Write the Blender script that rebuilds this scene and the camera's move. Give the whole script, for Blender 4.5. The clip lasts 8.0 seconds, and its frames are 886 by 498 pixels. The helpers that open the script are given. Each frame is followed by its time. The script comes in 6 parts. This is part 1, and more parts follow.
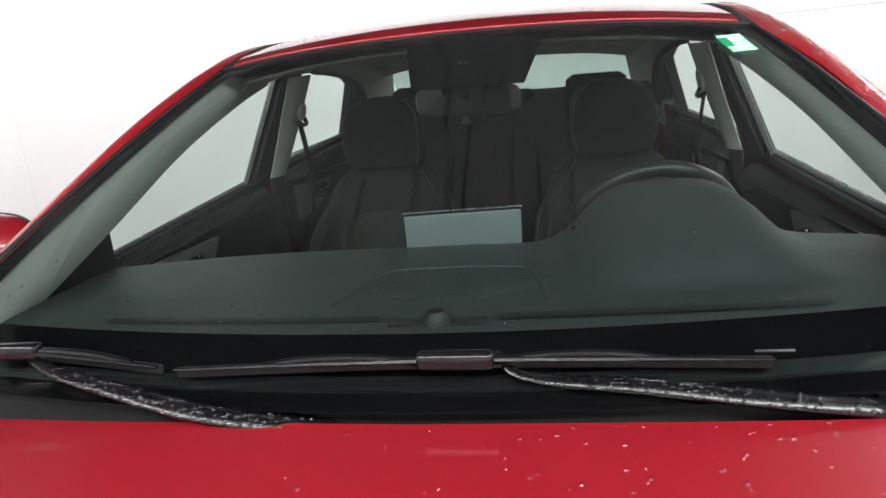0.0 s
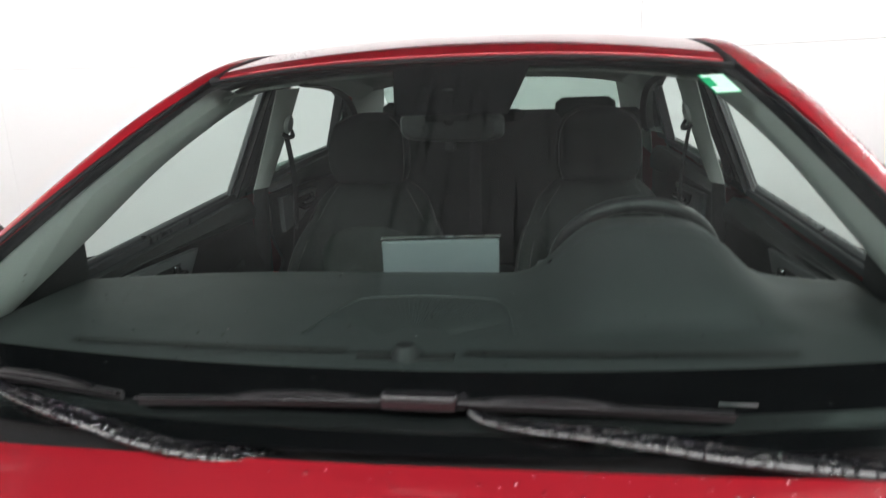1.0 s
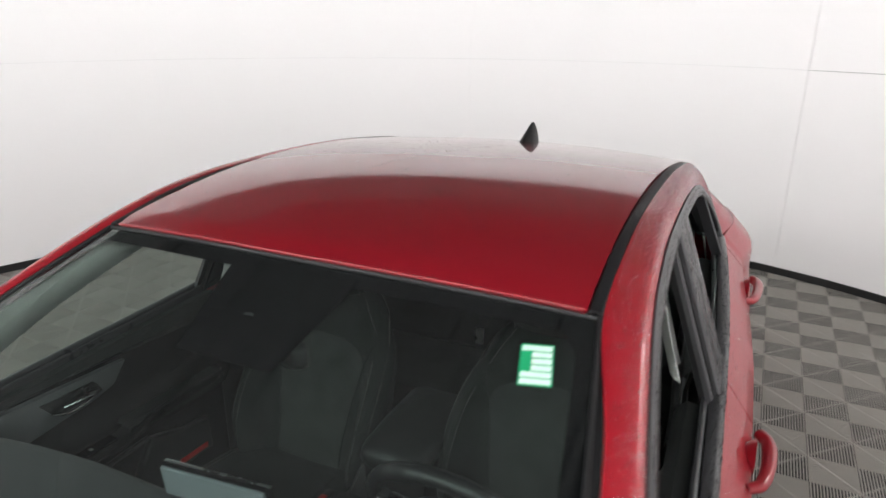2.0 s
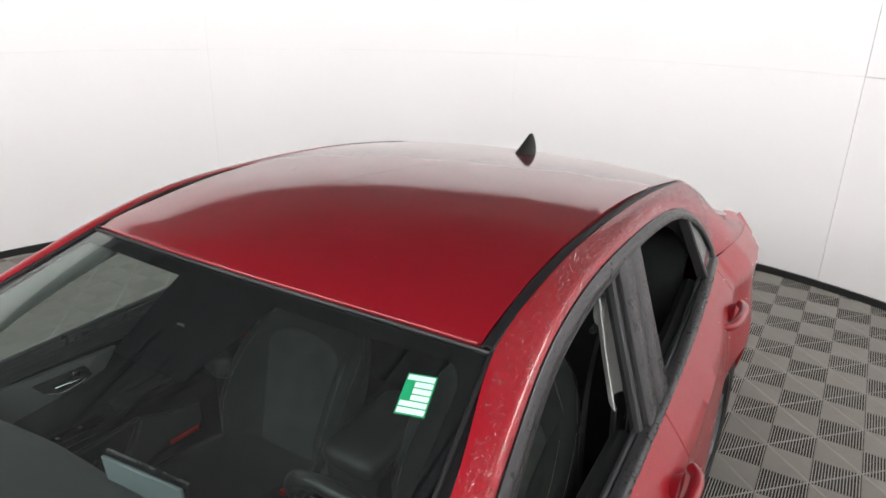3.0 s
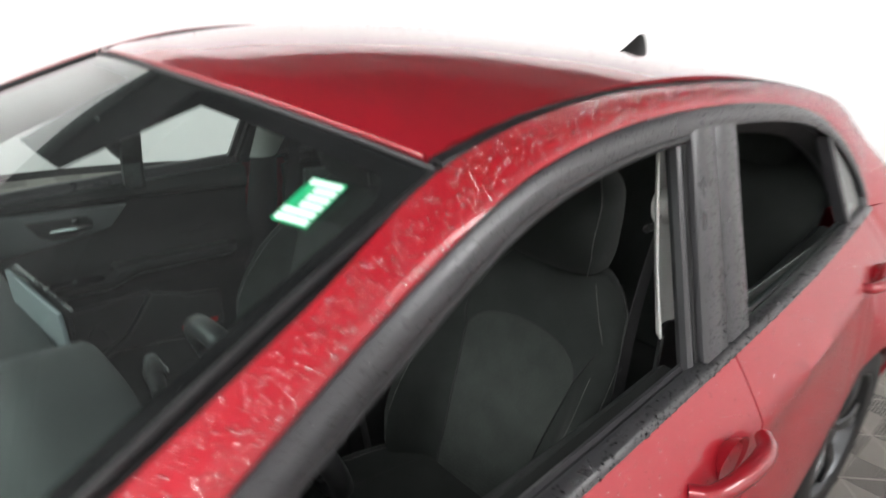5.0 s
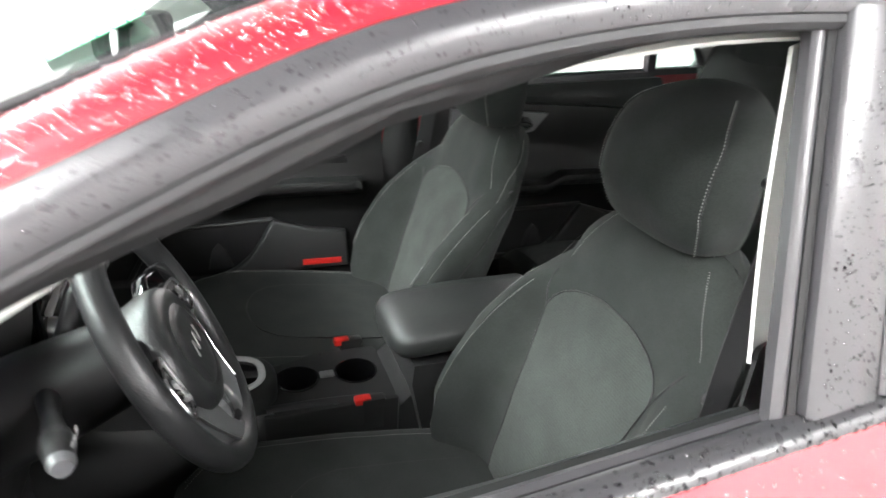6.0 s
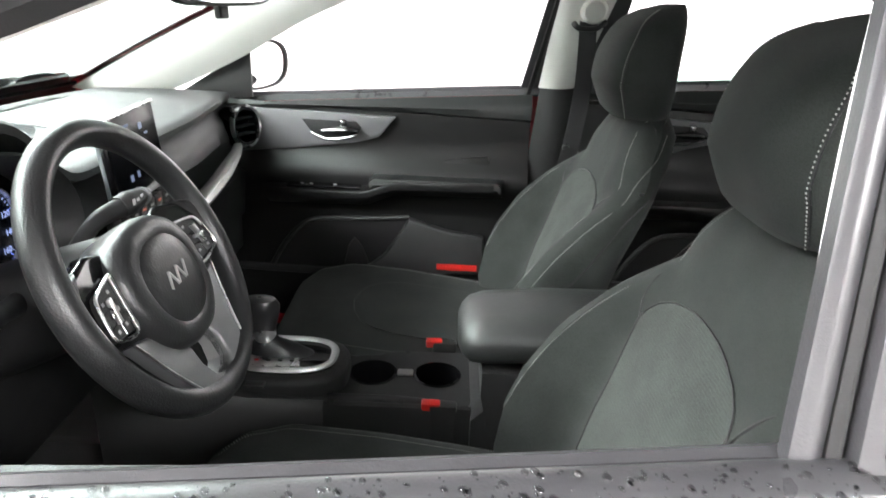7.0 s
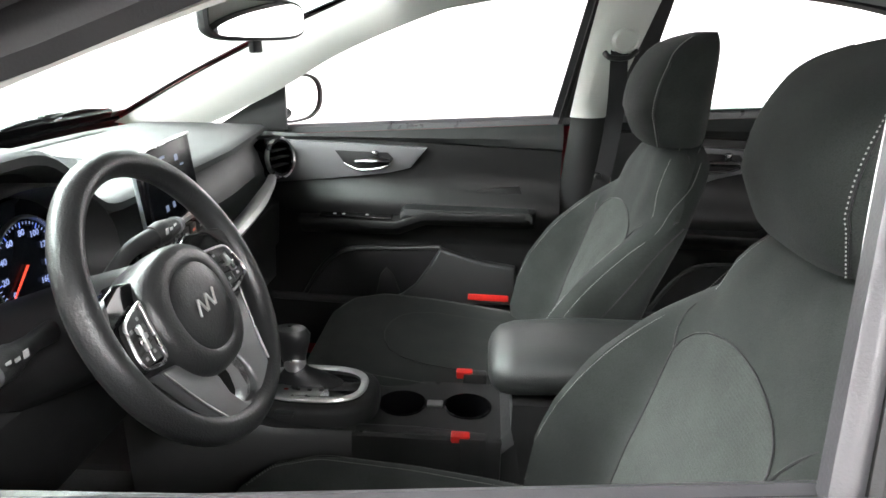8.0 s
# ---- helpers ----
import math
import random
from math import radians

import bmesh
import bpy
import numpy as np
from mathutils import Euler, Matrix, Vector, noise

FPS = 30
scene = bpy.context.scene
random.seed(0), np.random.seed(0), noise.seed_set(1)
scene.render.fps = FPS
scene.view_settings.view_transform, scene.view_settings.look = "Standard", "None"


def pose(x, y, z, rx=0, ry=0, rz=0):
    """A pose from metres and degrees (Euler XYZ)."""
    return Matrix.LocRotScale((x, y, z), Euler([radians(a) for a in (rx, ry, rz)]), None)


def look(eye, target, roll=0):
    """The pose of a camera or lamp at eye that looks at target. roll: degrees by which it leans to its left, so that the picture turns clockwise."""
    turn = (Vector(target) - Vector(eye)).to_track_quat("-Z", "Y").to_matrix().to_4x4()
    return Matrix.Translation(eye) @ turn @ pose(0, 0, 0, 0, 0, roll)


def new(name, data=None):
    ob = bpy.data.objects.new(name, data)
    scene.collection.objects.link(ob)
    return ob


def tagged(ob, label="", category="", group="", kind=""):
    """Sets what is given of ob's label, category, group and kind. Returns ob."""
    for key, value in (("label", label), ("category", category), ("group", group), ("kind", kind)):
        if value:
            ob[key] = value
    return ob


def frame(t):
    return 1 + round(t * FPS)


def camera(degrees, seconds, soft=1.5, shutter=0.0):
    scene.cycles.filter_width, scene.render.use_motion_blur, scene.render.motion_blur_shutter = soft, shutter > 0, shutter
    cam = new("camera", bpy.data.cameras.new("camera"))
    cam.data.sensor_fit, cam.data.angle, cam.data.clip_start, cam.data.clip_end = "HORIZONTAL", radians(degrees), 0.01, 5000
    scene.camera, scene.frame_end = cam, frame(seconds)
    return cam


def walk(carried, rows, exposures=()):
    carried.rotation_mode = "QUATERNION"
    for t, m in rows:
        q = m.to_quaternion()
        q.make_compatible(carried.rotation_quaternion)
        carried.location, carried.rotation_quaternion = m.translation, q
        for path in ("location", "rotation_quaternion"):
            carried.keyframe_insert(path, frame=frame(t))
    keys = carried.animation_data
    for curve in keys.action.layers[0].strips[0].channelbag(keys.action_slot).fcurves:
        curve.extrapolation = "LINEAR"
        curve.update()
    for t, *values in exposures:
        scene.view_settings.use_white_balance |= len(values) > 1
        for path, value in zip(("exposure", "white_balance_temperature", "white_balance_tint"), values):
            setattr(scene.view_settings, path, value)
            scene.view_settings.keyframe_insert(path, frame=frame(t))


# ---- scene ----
cam = camera(67.1, 8.0, shutter=0.5)
PATH = [
    (0, (0.15, 0.445, 1.319), (-0.161, 2.351, 0.799), -4.8),
    (0.5, (0.143, 0.438, 1.308), (-0.12, 2.358, 0.812), -3.8),
    (1, (0.17, 0.46, 1.35), (-0.105, 2.377, 0.853), -2.0),
    (1.2, (0.219, 0.52, 1.451), (-0.071, 2.42, 0.896), -0.5),
    (1.3, (0.269, 0.56, 1.505), (-0.043, 2.449, 0.927), 0.4),
    (1.5, (0.396, 0.676, 1.615), (-0.009, 2.544, 1.025), 2.0),
    (1.7, (0.566, 0.804, 1.718), (-0.022, 2.615, 1.107), 1.4),
    (2.8, (1.045, 1.059, 1.935), (0.055, 2.639, 1.211), 0.7),
    (3, (1.052, 1.055, 1.936), (0.07, 2.65, 1.235), 1.2),
    (3.5, (1.063, 1.049, 1.931), (0.093, 2.671, 1.277), 2.2),
    (4, (1.104, 1.073, 1.859), (0.101, 2.687, 1.234), 3.9),
    (4.5, (1.118, 1.215, 1.681), (0.01, 2.755, 1.048), 4.9),
    (4.7, (1.11, 1.304, 1.631), (-0.071, 2.778, 0.976), 4.9),
    (5, (1.14, 1.442, 1.56), (-0.174, 2.761, 0.828), 4.3),
    (5.1, (1.155, 1.504, 1.525), (-0.213, 2.757, 0.778), 4.5),
    (5.2, (1.171, 1.562, 1.505), (-0.248, 2.745, 0.739), 3.9),
    (6.3, (1.107, 2.041, 1.345), (-0.676, 2.463, 0.543), 3.7),
    (6.5, (1.098, 2.122, 1.304), (-0.727, 2.375, 0.524), 3.1),
    (7, (1.068, 2.192, 1.251), (-0.8, 2.188, 0.536), 2.1),
    (7.5, (1.065, 2.2, 1.25), (-0.826, 2.136, 0.603), 1.6),
    (8, (1.063, 2.201, 1.246), (-0.832, 2.09, 0.616), 1.0),
]
walk(cam, [(t, look(eye, target, roll)) for t, eye, target, roll in PATH], [(0.0, 0.5), (1.0, 0.5), (1.7, 0.15), (2.8, 0.35), (3.5, 0.15), (4.0, 0.25), (4.5, 0.35), (5.0, 0.75), (5.2, 0.95), (6.3, 3.1), (7.0, 2.9), (8.0, 2.9)])

# ---- light: unseen LED panels under the ceiling light the white round booth ----
world = bpy.data.worlds.new("world")
scene.world = world
world.use_nodes = True
world.node_tree.nodes["Background"].inputs[0].default_value = (0.9, 0.95, 1.0, 1)
world.node_tree.nodes["Background"].inputs[1].default_value = 0.02
LAMP_STRENGTH = 15.5
FRONT_STRENGTH = 19.0
WASH_RING, FRONT_RING, LAMP_Z = 2.3, 3.0, 2.78
FRONT_ANGLES = (234, 256, 278, 300, 322)

# ---- plan, in metres: x to the driver's side, y to the rear of the car, z up ----
BOOTH_X, BOOTH_Y, BOOTH_R, BOOTH_H = -0.29, 2.43, 4.16, 2.75


# ---- materials ----
def material(name, color, rough=0.5, metal=0.0, coat=0.0, spec=0.5, grain=0.0, grain_scale=300.0, var=0.0, var_scale=6.0, trans=0.0, ior=1.45, emit=None, emit_strength=1.0, sheen=0.0, coat_rough=0.03):
    m = bpy.data.materials.new(name)
    m.use_nodes = True
    nt = m.node_tree
    b = nt.nodes["Principled BSDF"]
    b.inputs["Base Color"].default_value = (*color, 1)
    b.inputs["Roughness"].default_value = rough
    b.inputs["Metallic"].default_value = metal
    b.inputs["Coat Weight"].default_value = coat
    b.inputs["Coat Roughness"].default_value = coat_rough
    b.inputs["Specular IOR Level"].default_value = spec
    b.inputs["Transmission Weight"].default_value = trans
    b.inputs["IOR"].default_value = ior
    b.inputs["Sheen Weight"].default_value = sheen
    if emit:
        b.inputs["Emission Color"].default_value = (*emit, 1)
        b.inputs["Emission Strength"].default_value = emit_strength
    co = nt.nodes.new("ShaderNodeTexCoord")
    if var > 0:
        n = nt.nodes.new("ShaderNodeTexNoise")
        n.inputs["Scale"].default_value = var_scale
        n.inputs["Detail"].default_value = 6
        nt.links.new(co.outputs["Object"], n.inputs["Vector"])
        mix = nt.nodes.new("ShaderNodeMix")
        mix.data_type = "RGBA"
        mix.inputs[6].default_value = (*[c * (1 - var) for c in color], 1)
        mix.inputs[7].default_value = (*[min(1, c * (1 + var)) for c in color], 1)
        nt.links.new(n.outputs["Fac"], mix.inputs[0])
        nt.links.new(mix.outputs[2], b.inputs["Base Color"])
        r = nt.nodes.new("ShaderNodeMapRange")
        r.inputs["To Min"].default_value = max(0.0, rough - 0.08 * (1 if rough > 0.1 else 0.2))
        r.inputs["To Max"].default_value = min(1.0, rough + 0.08 * (1 if rough > 0.1 else 0.2))
        nt.links.new(n.outputs["Fac"], r.inputs["Value"])
        nt.links.new(r.outputs["Result"], b.inputs["Roughness"])
    if grain > 0:
        n2 = nt.nodes.new("ShaderNodeTexNoise")
        n2.inputs["Scale"].default_value = grain_scale
        n2.inputs["Detail"].default_value = 3
        nt.links.new(co.outputs["Object"], n2.inputs["Vector"])
        bump = nt.nodes.new("ShaderNodeBump")
        bump.inputs["Strength"].default_value = grain
        bump.inputs["Distance"].default_value = 0.0015
        nt.links.new(n2.outputs["Fac"], bump.inputs["Height"])
        nt.links.new(bump.outputs["Normal"], b.inputs["Normal"])
    return m


def glass_material(name, tint, gloss=0.0, film=0.0, mirror=0.06):
    """Clear tinted glass; film is the share of a streaked wet haze on it."""
    m = bpy.data.materials.new(name)
    m.use_nodes = True
    nt = m.node_tree
    nt.nodes.clear()
    out = nt.nodes.new("ShaderNodeOutputMaterial")
    mix = nt.nodes.new("ShaderNodeMixShader")
    tr = nt.nodes.new("ShaderNodeBsdfTransparent")
    tr.inputs[0].default_value = (*tint, 1)
    gl = nt.nodes.new("ShaderNodeBsdfGlossy")
    gl.inputs["Roughness"].default_value = gloss
    fr = nt.nodes.new("ShaderNodeLayerWeight")
    fr.inputs["Blend"].default_value = 0.5
    po = nt.nodes.new("ShaderNodeMath")
    po.operation = "POWER"
    po.inputs[1].default_value = 5.0
    ma = nt.nodes.new("ShaderNodeMath")
    ma.operation = "MULTIPLY_ADD"
    ma.inputs[1].default_value = 0.98 - mirror
    ma.inputs[2].default_value = mirror
    nt.links.new(fr.outputs["Facing"], po.inputs[0])
    nt.links.new(po.outputs[0], ma.inputs[0])
    nt.links.new(ma.outputs[0], mix.inputs[0])
    nt.links.new(tr.outputs[0], mix.inputs[1])
    nt.links.new(gl.outputs[0], mix.inputs[2])
    if film:
        co = nt.nodes.new("ShaderNodeTexCoord")
        mp = nt.nodes.new("ShaderNodeMapping")
        mp.inputs["Scale"].default_value = (140, 2.6, 2.6)
        nz = nt.nodes.new("ShaderNodeTexNoise")
        nz.inputs["Scale"].default_value = 1.0
        nz.inputs["Detail"].default_value = 4
        nz.inputs["Distortion"].default_value = 0.35
        rg = nt.nodes.new("ShaderNodeMapRange")
        rg.inputs["From Min"].default_value = 0.36
        rg.inputs["From Max"].default_value = 0.43
        rg.inputs["To Min"].default_value = film * 0.25
        rg.inputs["To Max"].default_value = film
        df = nt.nodes.new("ShaderNodeBsdfDiffuse")
        df.inputs[0].default_value = (0.75, 0.78, 0.78, 1)
        wet = nt.nodes.new("ShaderNodeMixShader")
        nt.links.new(co.outputs["Object"], mp.inputs["Vector"])
        nt.links.new(mp.outputs[0], nz.inputs["Vector"])
        nt.links.new(nz.outputs["Fac"], rg.inputs["Value"])
        # the haze fades in above the foot; it also lifts the dim interior
        sep = nt.nodes.new("ShaderNodeSeparateXYZ")
        up = nt.nodes.new("ShaderNodeMapRange")
        up.inputs["From Min"].default_value = 1.06
        up.inputs["From Max"].default_value = 1.14
        mul = nt.nodes.new("ShaderNodeMath")
        mul.operation = "MULTIPLY"
        nt.links.new(co.outputs["Object"], sep.inputs[0])
        nt.links.new(sep.outputs["Z"], up.inputs["Value"])
        nt.links.new(rg.outputs[0], mul.inputs[0])
        nt.links.new(up.outputs[0], mul.inputs[1])
        nt.links.new(mul.outputs[0], wet.inputs[0])
        nt.links.new(mix.outputs[0], wet.inputs[1])
        nt.links.new(df.outputs[0], wet.inputs[2])
        mix = wet
    nt.links.new(mix.outputs[0], out.inputs[0])
    return m


def weave_material(name, color, scale, rough=0.9, strength=0.4, even=0.0):
    """Knitted cloth: small cells with a soft relief."""
    m = material(name, color, rough, sheen=0.03, spec=0.2)
    nt = m.node_tree
    b = nt.nodes["Principled BSDF"]
    co = nt.nodes.new("ShaderNodeTexCoord")
    v = nt.nodes.new("ShaderNodeTexVoronoi")
    v.inputs["Scale"].default_value = scale
    v.inputs["Randomness"].default_value = 1.0 - even
    nt.links.new(co.outputs["Object"], v.inputs["Vector"])
    n = nt.nodes.new("ShaderNodeTexNoise")
    n.inputs["Scale"].default_value = 14
    n.inputs["Detail"].default_value = 5
    nt.links.new(co.outputs["Object"], n.inputs["Vector"])
    add = nt.nodes.new("ShaderNodeMath")
    add.operation = "MULTIPLY_ADD"
    nt.links.new(v.outputs["Distance"], add.inputs[0])
    add.inputs[1].default_value = 0.9
    nt.links.new(n.outputs["Fac"], add.inputs[2])
    ramp = nt.nodes.new("ShaderNodeMapRange")
    ramp.inputs["From Min"].default_value = 0.3
    ramp.inputs["From Max"].default_value = 1.2
    nt.links.new(add.outputs[0], ramp.inputs["Value"])
    mix = nt.nodes.new("ShaderNodeMix")
    mix.data_type = "RGBA"
    mix.inputs[6].default_value = (*[c * 1.35 for c in color], 1)
    mix.inputs[7].default_value = (*[c * 0.6 for c in color], 1)
    nt.links.new(ramp.outputs[0], mix.inputs[0])
    nt.links.new(mix.outputs[2], b.inputs["Base Color"])
    bump = nt.nodes.new("ShaderNodeBump")
    bump.inputs["Strength"].default_value = strength
    bump.inputs["Distance"].default_value = 0.001
    bump.invert = True
    nt.links.new(v.outputs["Distance"], bump.inputs["Height"])
    nt.links.new(bump.outputs["Normal"], b.inputs["Normal"])
    return m


PAINT = material("red_paint", (0.27, 0.007, 0.015), 0.45, metal=0.15, coat=1.0, coat_rough=0.07, grain=0.03, grain_scale=900, var=0.06, var_scale=3)
# same red for the wet sides, base lightened to stand for light there
BEADED = material("red_paint_wet_lit", (0.34, 0.008, 0.018), 0.45, metal=0.15, coat=0.55, coat_rough=0.06, grain=0.03, grain_scale=900, var=0.06, var_scale=3)
SPOKE = material("spoke_grey", (0.14, 0.142, 0.144), 0.34, metal=0.5, grain=0.08, var=0.05, var_scale=20)
SILVER_PAINT = material("silver_paint", (0.60, 0.60, 0.60), 0.32, metal=0.75, grain=0.05, var=0.05, var_scale=20)
TRIM = material("black_trim", (0.034, 0.0335, 0.036), 0.30, spec=0.65, grain=0.15, grain_scale=500, var=0.15, var_scale=20)
GLOSS = material("gloss_black", (0.0035, 0.0035, 0.004), 0.08, var=0.1)
COWL = material("cowl_black", (0.0035, 0.0035, 0.004), 0.4, spec=0.25, grain=0.3, grain_scale=500, var=0.2, var_scale=12)
SCREEN_BACK = material("screen_back_grey", (0.13, 0.15, 0.157), 0.45, grain=0.2, grain_scale=700, var=0.06)
RUBBER = material("rubber", (0.013, 0.013, 0.014), 0.5, grain=0.2, grain_scale=700, var=0.2, var_scale=30)
DASH = material("dash_vinyl", (0.031, 0.0345, 0.0345), 0.48, grain=0.5, grain_scale=650, var=0.1, var_scale=9)
WIPER = material("wiper_satin", (0.007, 0.007, 0.008), 0.18, spec=0.6, grain=0.15, grain_scale=500, var=0.15, var_scale=20)
SEAL = material("soft_seal", (0.013, 0.013, 0.0135), 0.5, spec=0.3, grain=0.15, grain_scale=500, var=0.15, var_scale=20)
PLASTIC = material("hard_plastic", (0.019, 0.0195, 0.0195), 0.42, spec=0.32, grain=0.4, grain_scale=800, var=0.12, var_scale=11)
LEATHER = material("wheel_urethane", (0.014, 0.0143, 0.0147), 0.33, grain=0.35, grain_scale=420, var=0.12, var_scale=16)
CLOTH = weave_material("seat_cloth", (0.023, 0.0265, 0.0245), 900, strength=0.3)
MESH_CLOTH = weave_material("seat_insert_cloth", (0.042, 0.048, 0.044), 560, strength=0.9, even=0.5)
DOOR_CARD = material("door_card_vinyl", (0.0075, 0.0078, 0.0078), 0.36, spec=0.35, grain=0.25, grain_scale=700, var=0.12, var_scale=11)
VINYL = material("armrest_vinyl", (0.015, 0.0165, 0.016), 0.42, grain=0.4, grain_scale=500, var=0.1, var_scale=12)
THREAD = material("white_thread", (0.30, 0.30, 0.29), 0.8, var=0.1, var_scale=80)
GREY = material("pillar_trim_grey", (0.52, 0.53, 0.50), 0.7, grain=0.35, grain_scale=700, var=0.05, var_scale=8)
HEADLINER = weave_material("headliner_felt", (0.50, 0.50, 0.48), 700, 0.95, 0.3)
LEVER = material("brushed_lever", (0.26, 0.26, 0.265), 0.24, metal=1.0, grain=0.05, var=0.06, var_scale=20)
SILVER = material("satin_silver", (0.55, 0.55, 0.55), 0.28, metal=1.0, grain=0.05, var=0.06, var_scale=20)
DARK_SILVER = material("grey_inlay", (0.15, 0.153, 0.157), 0.40, metal=0.4, grain=0.25, grain_scale=900, var=0.08, var_scale=12)
CHROME = material("chrome", (0.8, 0.8, 0.8), 0.06, metal=1.0, var=0.02)
MIRROR = material("mirror_silver", (0.92, 0.92, 0.92), 0.0, metal=1.0)
CARPET = material("carpet", (0.030, 0.030, 0.031), 0.95, grain=0.9, grain_scale=300, var=0.3, var_scale=40)
GLASS = glass_material("windscreen_glass", (0.64, 0.76, 0.72), film=0.013)
SIDE_GLASS = glass_material("side_glass", (0.62, 0.72, 0.68))
SCREEN = material("screen_black", (0.004, 0.005, 0.007), 0.22, spec=0.06, var=0.05)
BELT = material("belt_webbing", (0.02, 0.02, 0.021), 0.75, grain=0.5, grain_scale=600, var=0.1)
RED = material("buckle_red", (0.38, 0.015, 0.012), 0.35, var=0.08, var_scale=50)
TYRE = material("tyre_rubber", (0.02, 0.02, 0.02), 0.7, grain=0.4, grain_scale=200, var=0.2)
ALLOY = material("alloy", (0.10, 0.103, 0.107), 0.35, metal=0.9, var=0.1, var_scale=15)
WALL = material("white_panel", (0.80, 0.785, 0.782), 0.55, grain=0.12, grain_scale=25, var=0.025, var_scale=1.2)
GAP = material("panel_gap", (0.16, 0.155, 0.15), 0.8, var=0.1)
BASE = material("black_base", (0.012, 0.012, 0.012), 0.6, var=0.3, var_scale=10)
CEIL = material("dark_ceiling", (0.035, 0.035, 0.036), 0.9, var=0.15, var_scale=2)
TILE = material("ribbed_tile", (0.29, 0.274, 0.248), 0.5, grain=0.2, grain_scale=200, var=0.12, var_scale=5)
SLAB = material("floor_slab", (0.008, 0.008, 0.008), 0.9, var=0.3, var_scale=4)
LED = material("led_diffuser", (0.9, 0.9, 0.9), 0.5, emit=(1.0, 1.0, 1.0), emit_strength=LAMP_STRENGTH)
FRONT_LED = material("front_led_diffuser", (0.9, 0.9, 0.9), 0.5, emit=(1.0, 1.0, 1.0), emit_strength=FRONT_STRENGTH)
GREEN = material("sticker_green", (0.01, 0.30, 0.12), 0.5, var=0.05)
WHITE_INK = material("sticker_white", (0.62, 0.85, 0.74), 0.5, var=0.04)
# beads on black: the grey tint stands for shade inside the drop
SHADED_WATER = glass_material("water", (0.50, 0.50, 0.51), gloss=0.03)
# beads on red: mirror share raised for brighter glints
CLEAR_WATER = glass_material("clear_water", (0.92, 0.92, 0.93), gloss=0.04, mirror=0.16)
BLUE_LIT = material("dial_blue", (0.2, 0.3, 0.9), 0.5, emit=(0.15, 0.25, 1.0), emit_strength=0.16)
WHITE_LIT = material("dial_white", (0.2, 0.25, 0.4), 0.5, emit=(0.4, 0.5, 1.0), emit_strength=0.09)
DIM_LIT = material("screen_marks", (0.1, 0.12, 0.16), 0.5, emit=(0.35, 0.45, 0.7), emit_strength=0.05)
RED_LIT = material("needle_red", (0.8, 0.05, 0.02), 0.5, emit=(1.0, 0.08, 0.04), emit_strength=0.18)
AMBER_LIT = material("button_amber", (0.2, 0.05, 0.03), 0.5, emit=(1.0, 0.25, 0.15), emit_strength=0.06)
MARK = material("white_marks", (0.30, 0.30, 0.30), 0.5, var=0.05)
TAIL = material("tail_lamp_red", (0.25, 0.004, 0.006), 0.1, coat=1.0, var=0.1)


# ---- mesh helpers ----
def cr(points, n):
    """A smooth curve through the points, n samples."""
    p = np.array(points, float)
    d = np.r_[0, np.cumsum(np.maximum(np.linalg.norm(np.diff(p, axis=0), axis=1), 1e-6))]
    t = np.linspace(0, d[-1], n)
    m = np.zeros_like(p)
    m[1:-1] = (p[2:] - p[:-2]) / (d[2:] - d[:-2])[:, None]
    m[0], m[-1] = (p[1] - p[0]) / (d[1] - d[0]), (p[-1] - p[-2]) / (d[-1] - d[-2])
    k = np.clip(np.searchsorted(d, t, side="right") - 1, 0, len(p) - 2)
    h = (d[k + 1] - d[k])[:, None]
    u = ((t - d[k]) / (d[k + 1] - d[k]))[:, None]
    return (2 * u**3 - 3 * u**2 + 1) * p[k] + (u**3 - 2 * u**2 + u) * h * m[k] + (-2 * u**3 + 3 * u**2) * p[k + 1] + (u**3 - u**2) * h * m[k + 1]


def loft(rows, close_u=False, caps=False, bm=None):
    """A skin over rows of points, each row of the same length."""
    bm = bm or bmesh.new()
    grid = [[bm.verts.new(tuple(map(float, p))) for p in row] for row in rows]
    n = len(rows[0])
    for a, b in zip(grid, grid[1:]):
        for i in range(n if close_u else n - 1):
            j = (i + 1) % n
            bm.faces.new((a[i], a[j], b[j], b[i]))
    if caps:
        bm.faces.new(grid[0][::-1])
        bm.faces.new(grid[-1])
    return bm


def thick(bm, depth):
    """Gives a skin its thickness, on its inner side."""
    depth = abs(depth)
    bmesh.ops.recalc_face_normals(bm, faces=bm.faces)
    bmesh.ops.solidify(bm, geom=bm.faces[:], thickness=depth)
    return bm


def box(cx, cy, cz, sx, sy, sz, bevel=0.0, seg=2, m=None, bm=None):
    out = bm or bmesh.new()
    b = bmesh.new()
    bmesh.ops.create_cube(b, size=1.0)
    bmesh.ops.scale(b, vec=(sx, sy, sz), verts=b.verts)
    if bevel > 0:
        bmesh.ops.bevel(b, geom=b.edges[:], offset=min(bevel, 0.49 * min(sx, sy, sz)), segments=seg, affect="EDGES", profile=0.5)
    bmesh.ops.translate(b, vec=(cx, cy, cz), verts=b.verts)
    return merge(out, b, m)


def merge(out, b, m=None):
    if m is not None:
        bmesh.ops.transform(b, matrix=m, verts=b.verts)
    idx = {v: out.verts.new(v.co) for v in b.verts}
    for f in b.faces:
        try:
            out.faces.new([idx[v] for v in f.verts])
        except ValueError:
            pass
    b.free()
    return out


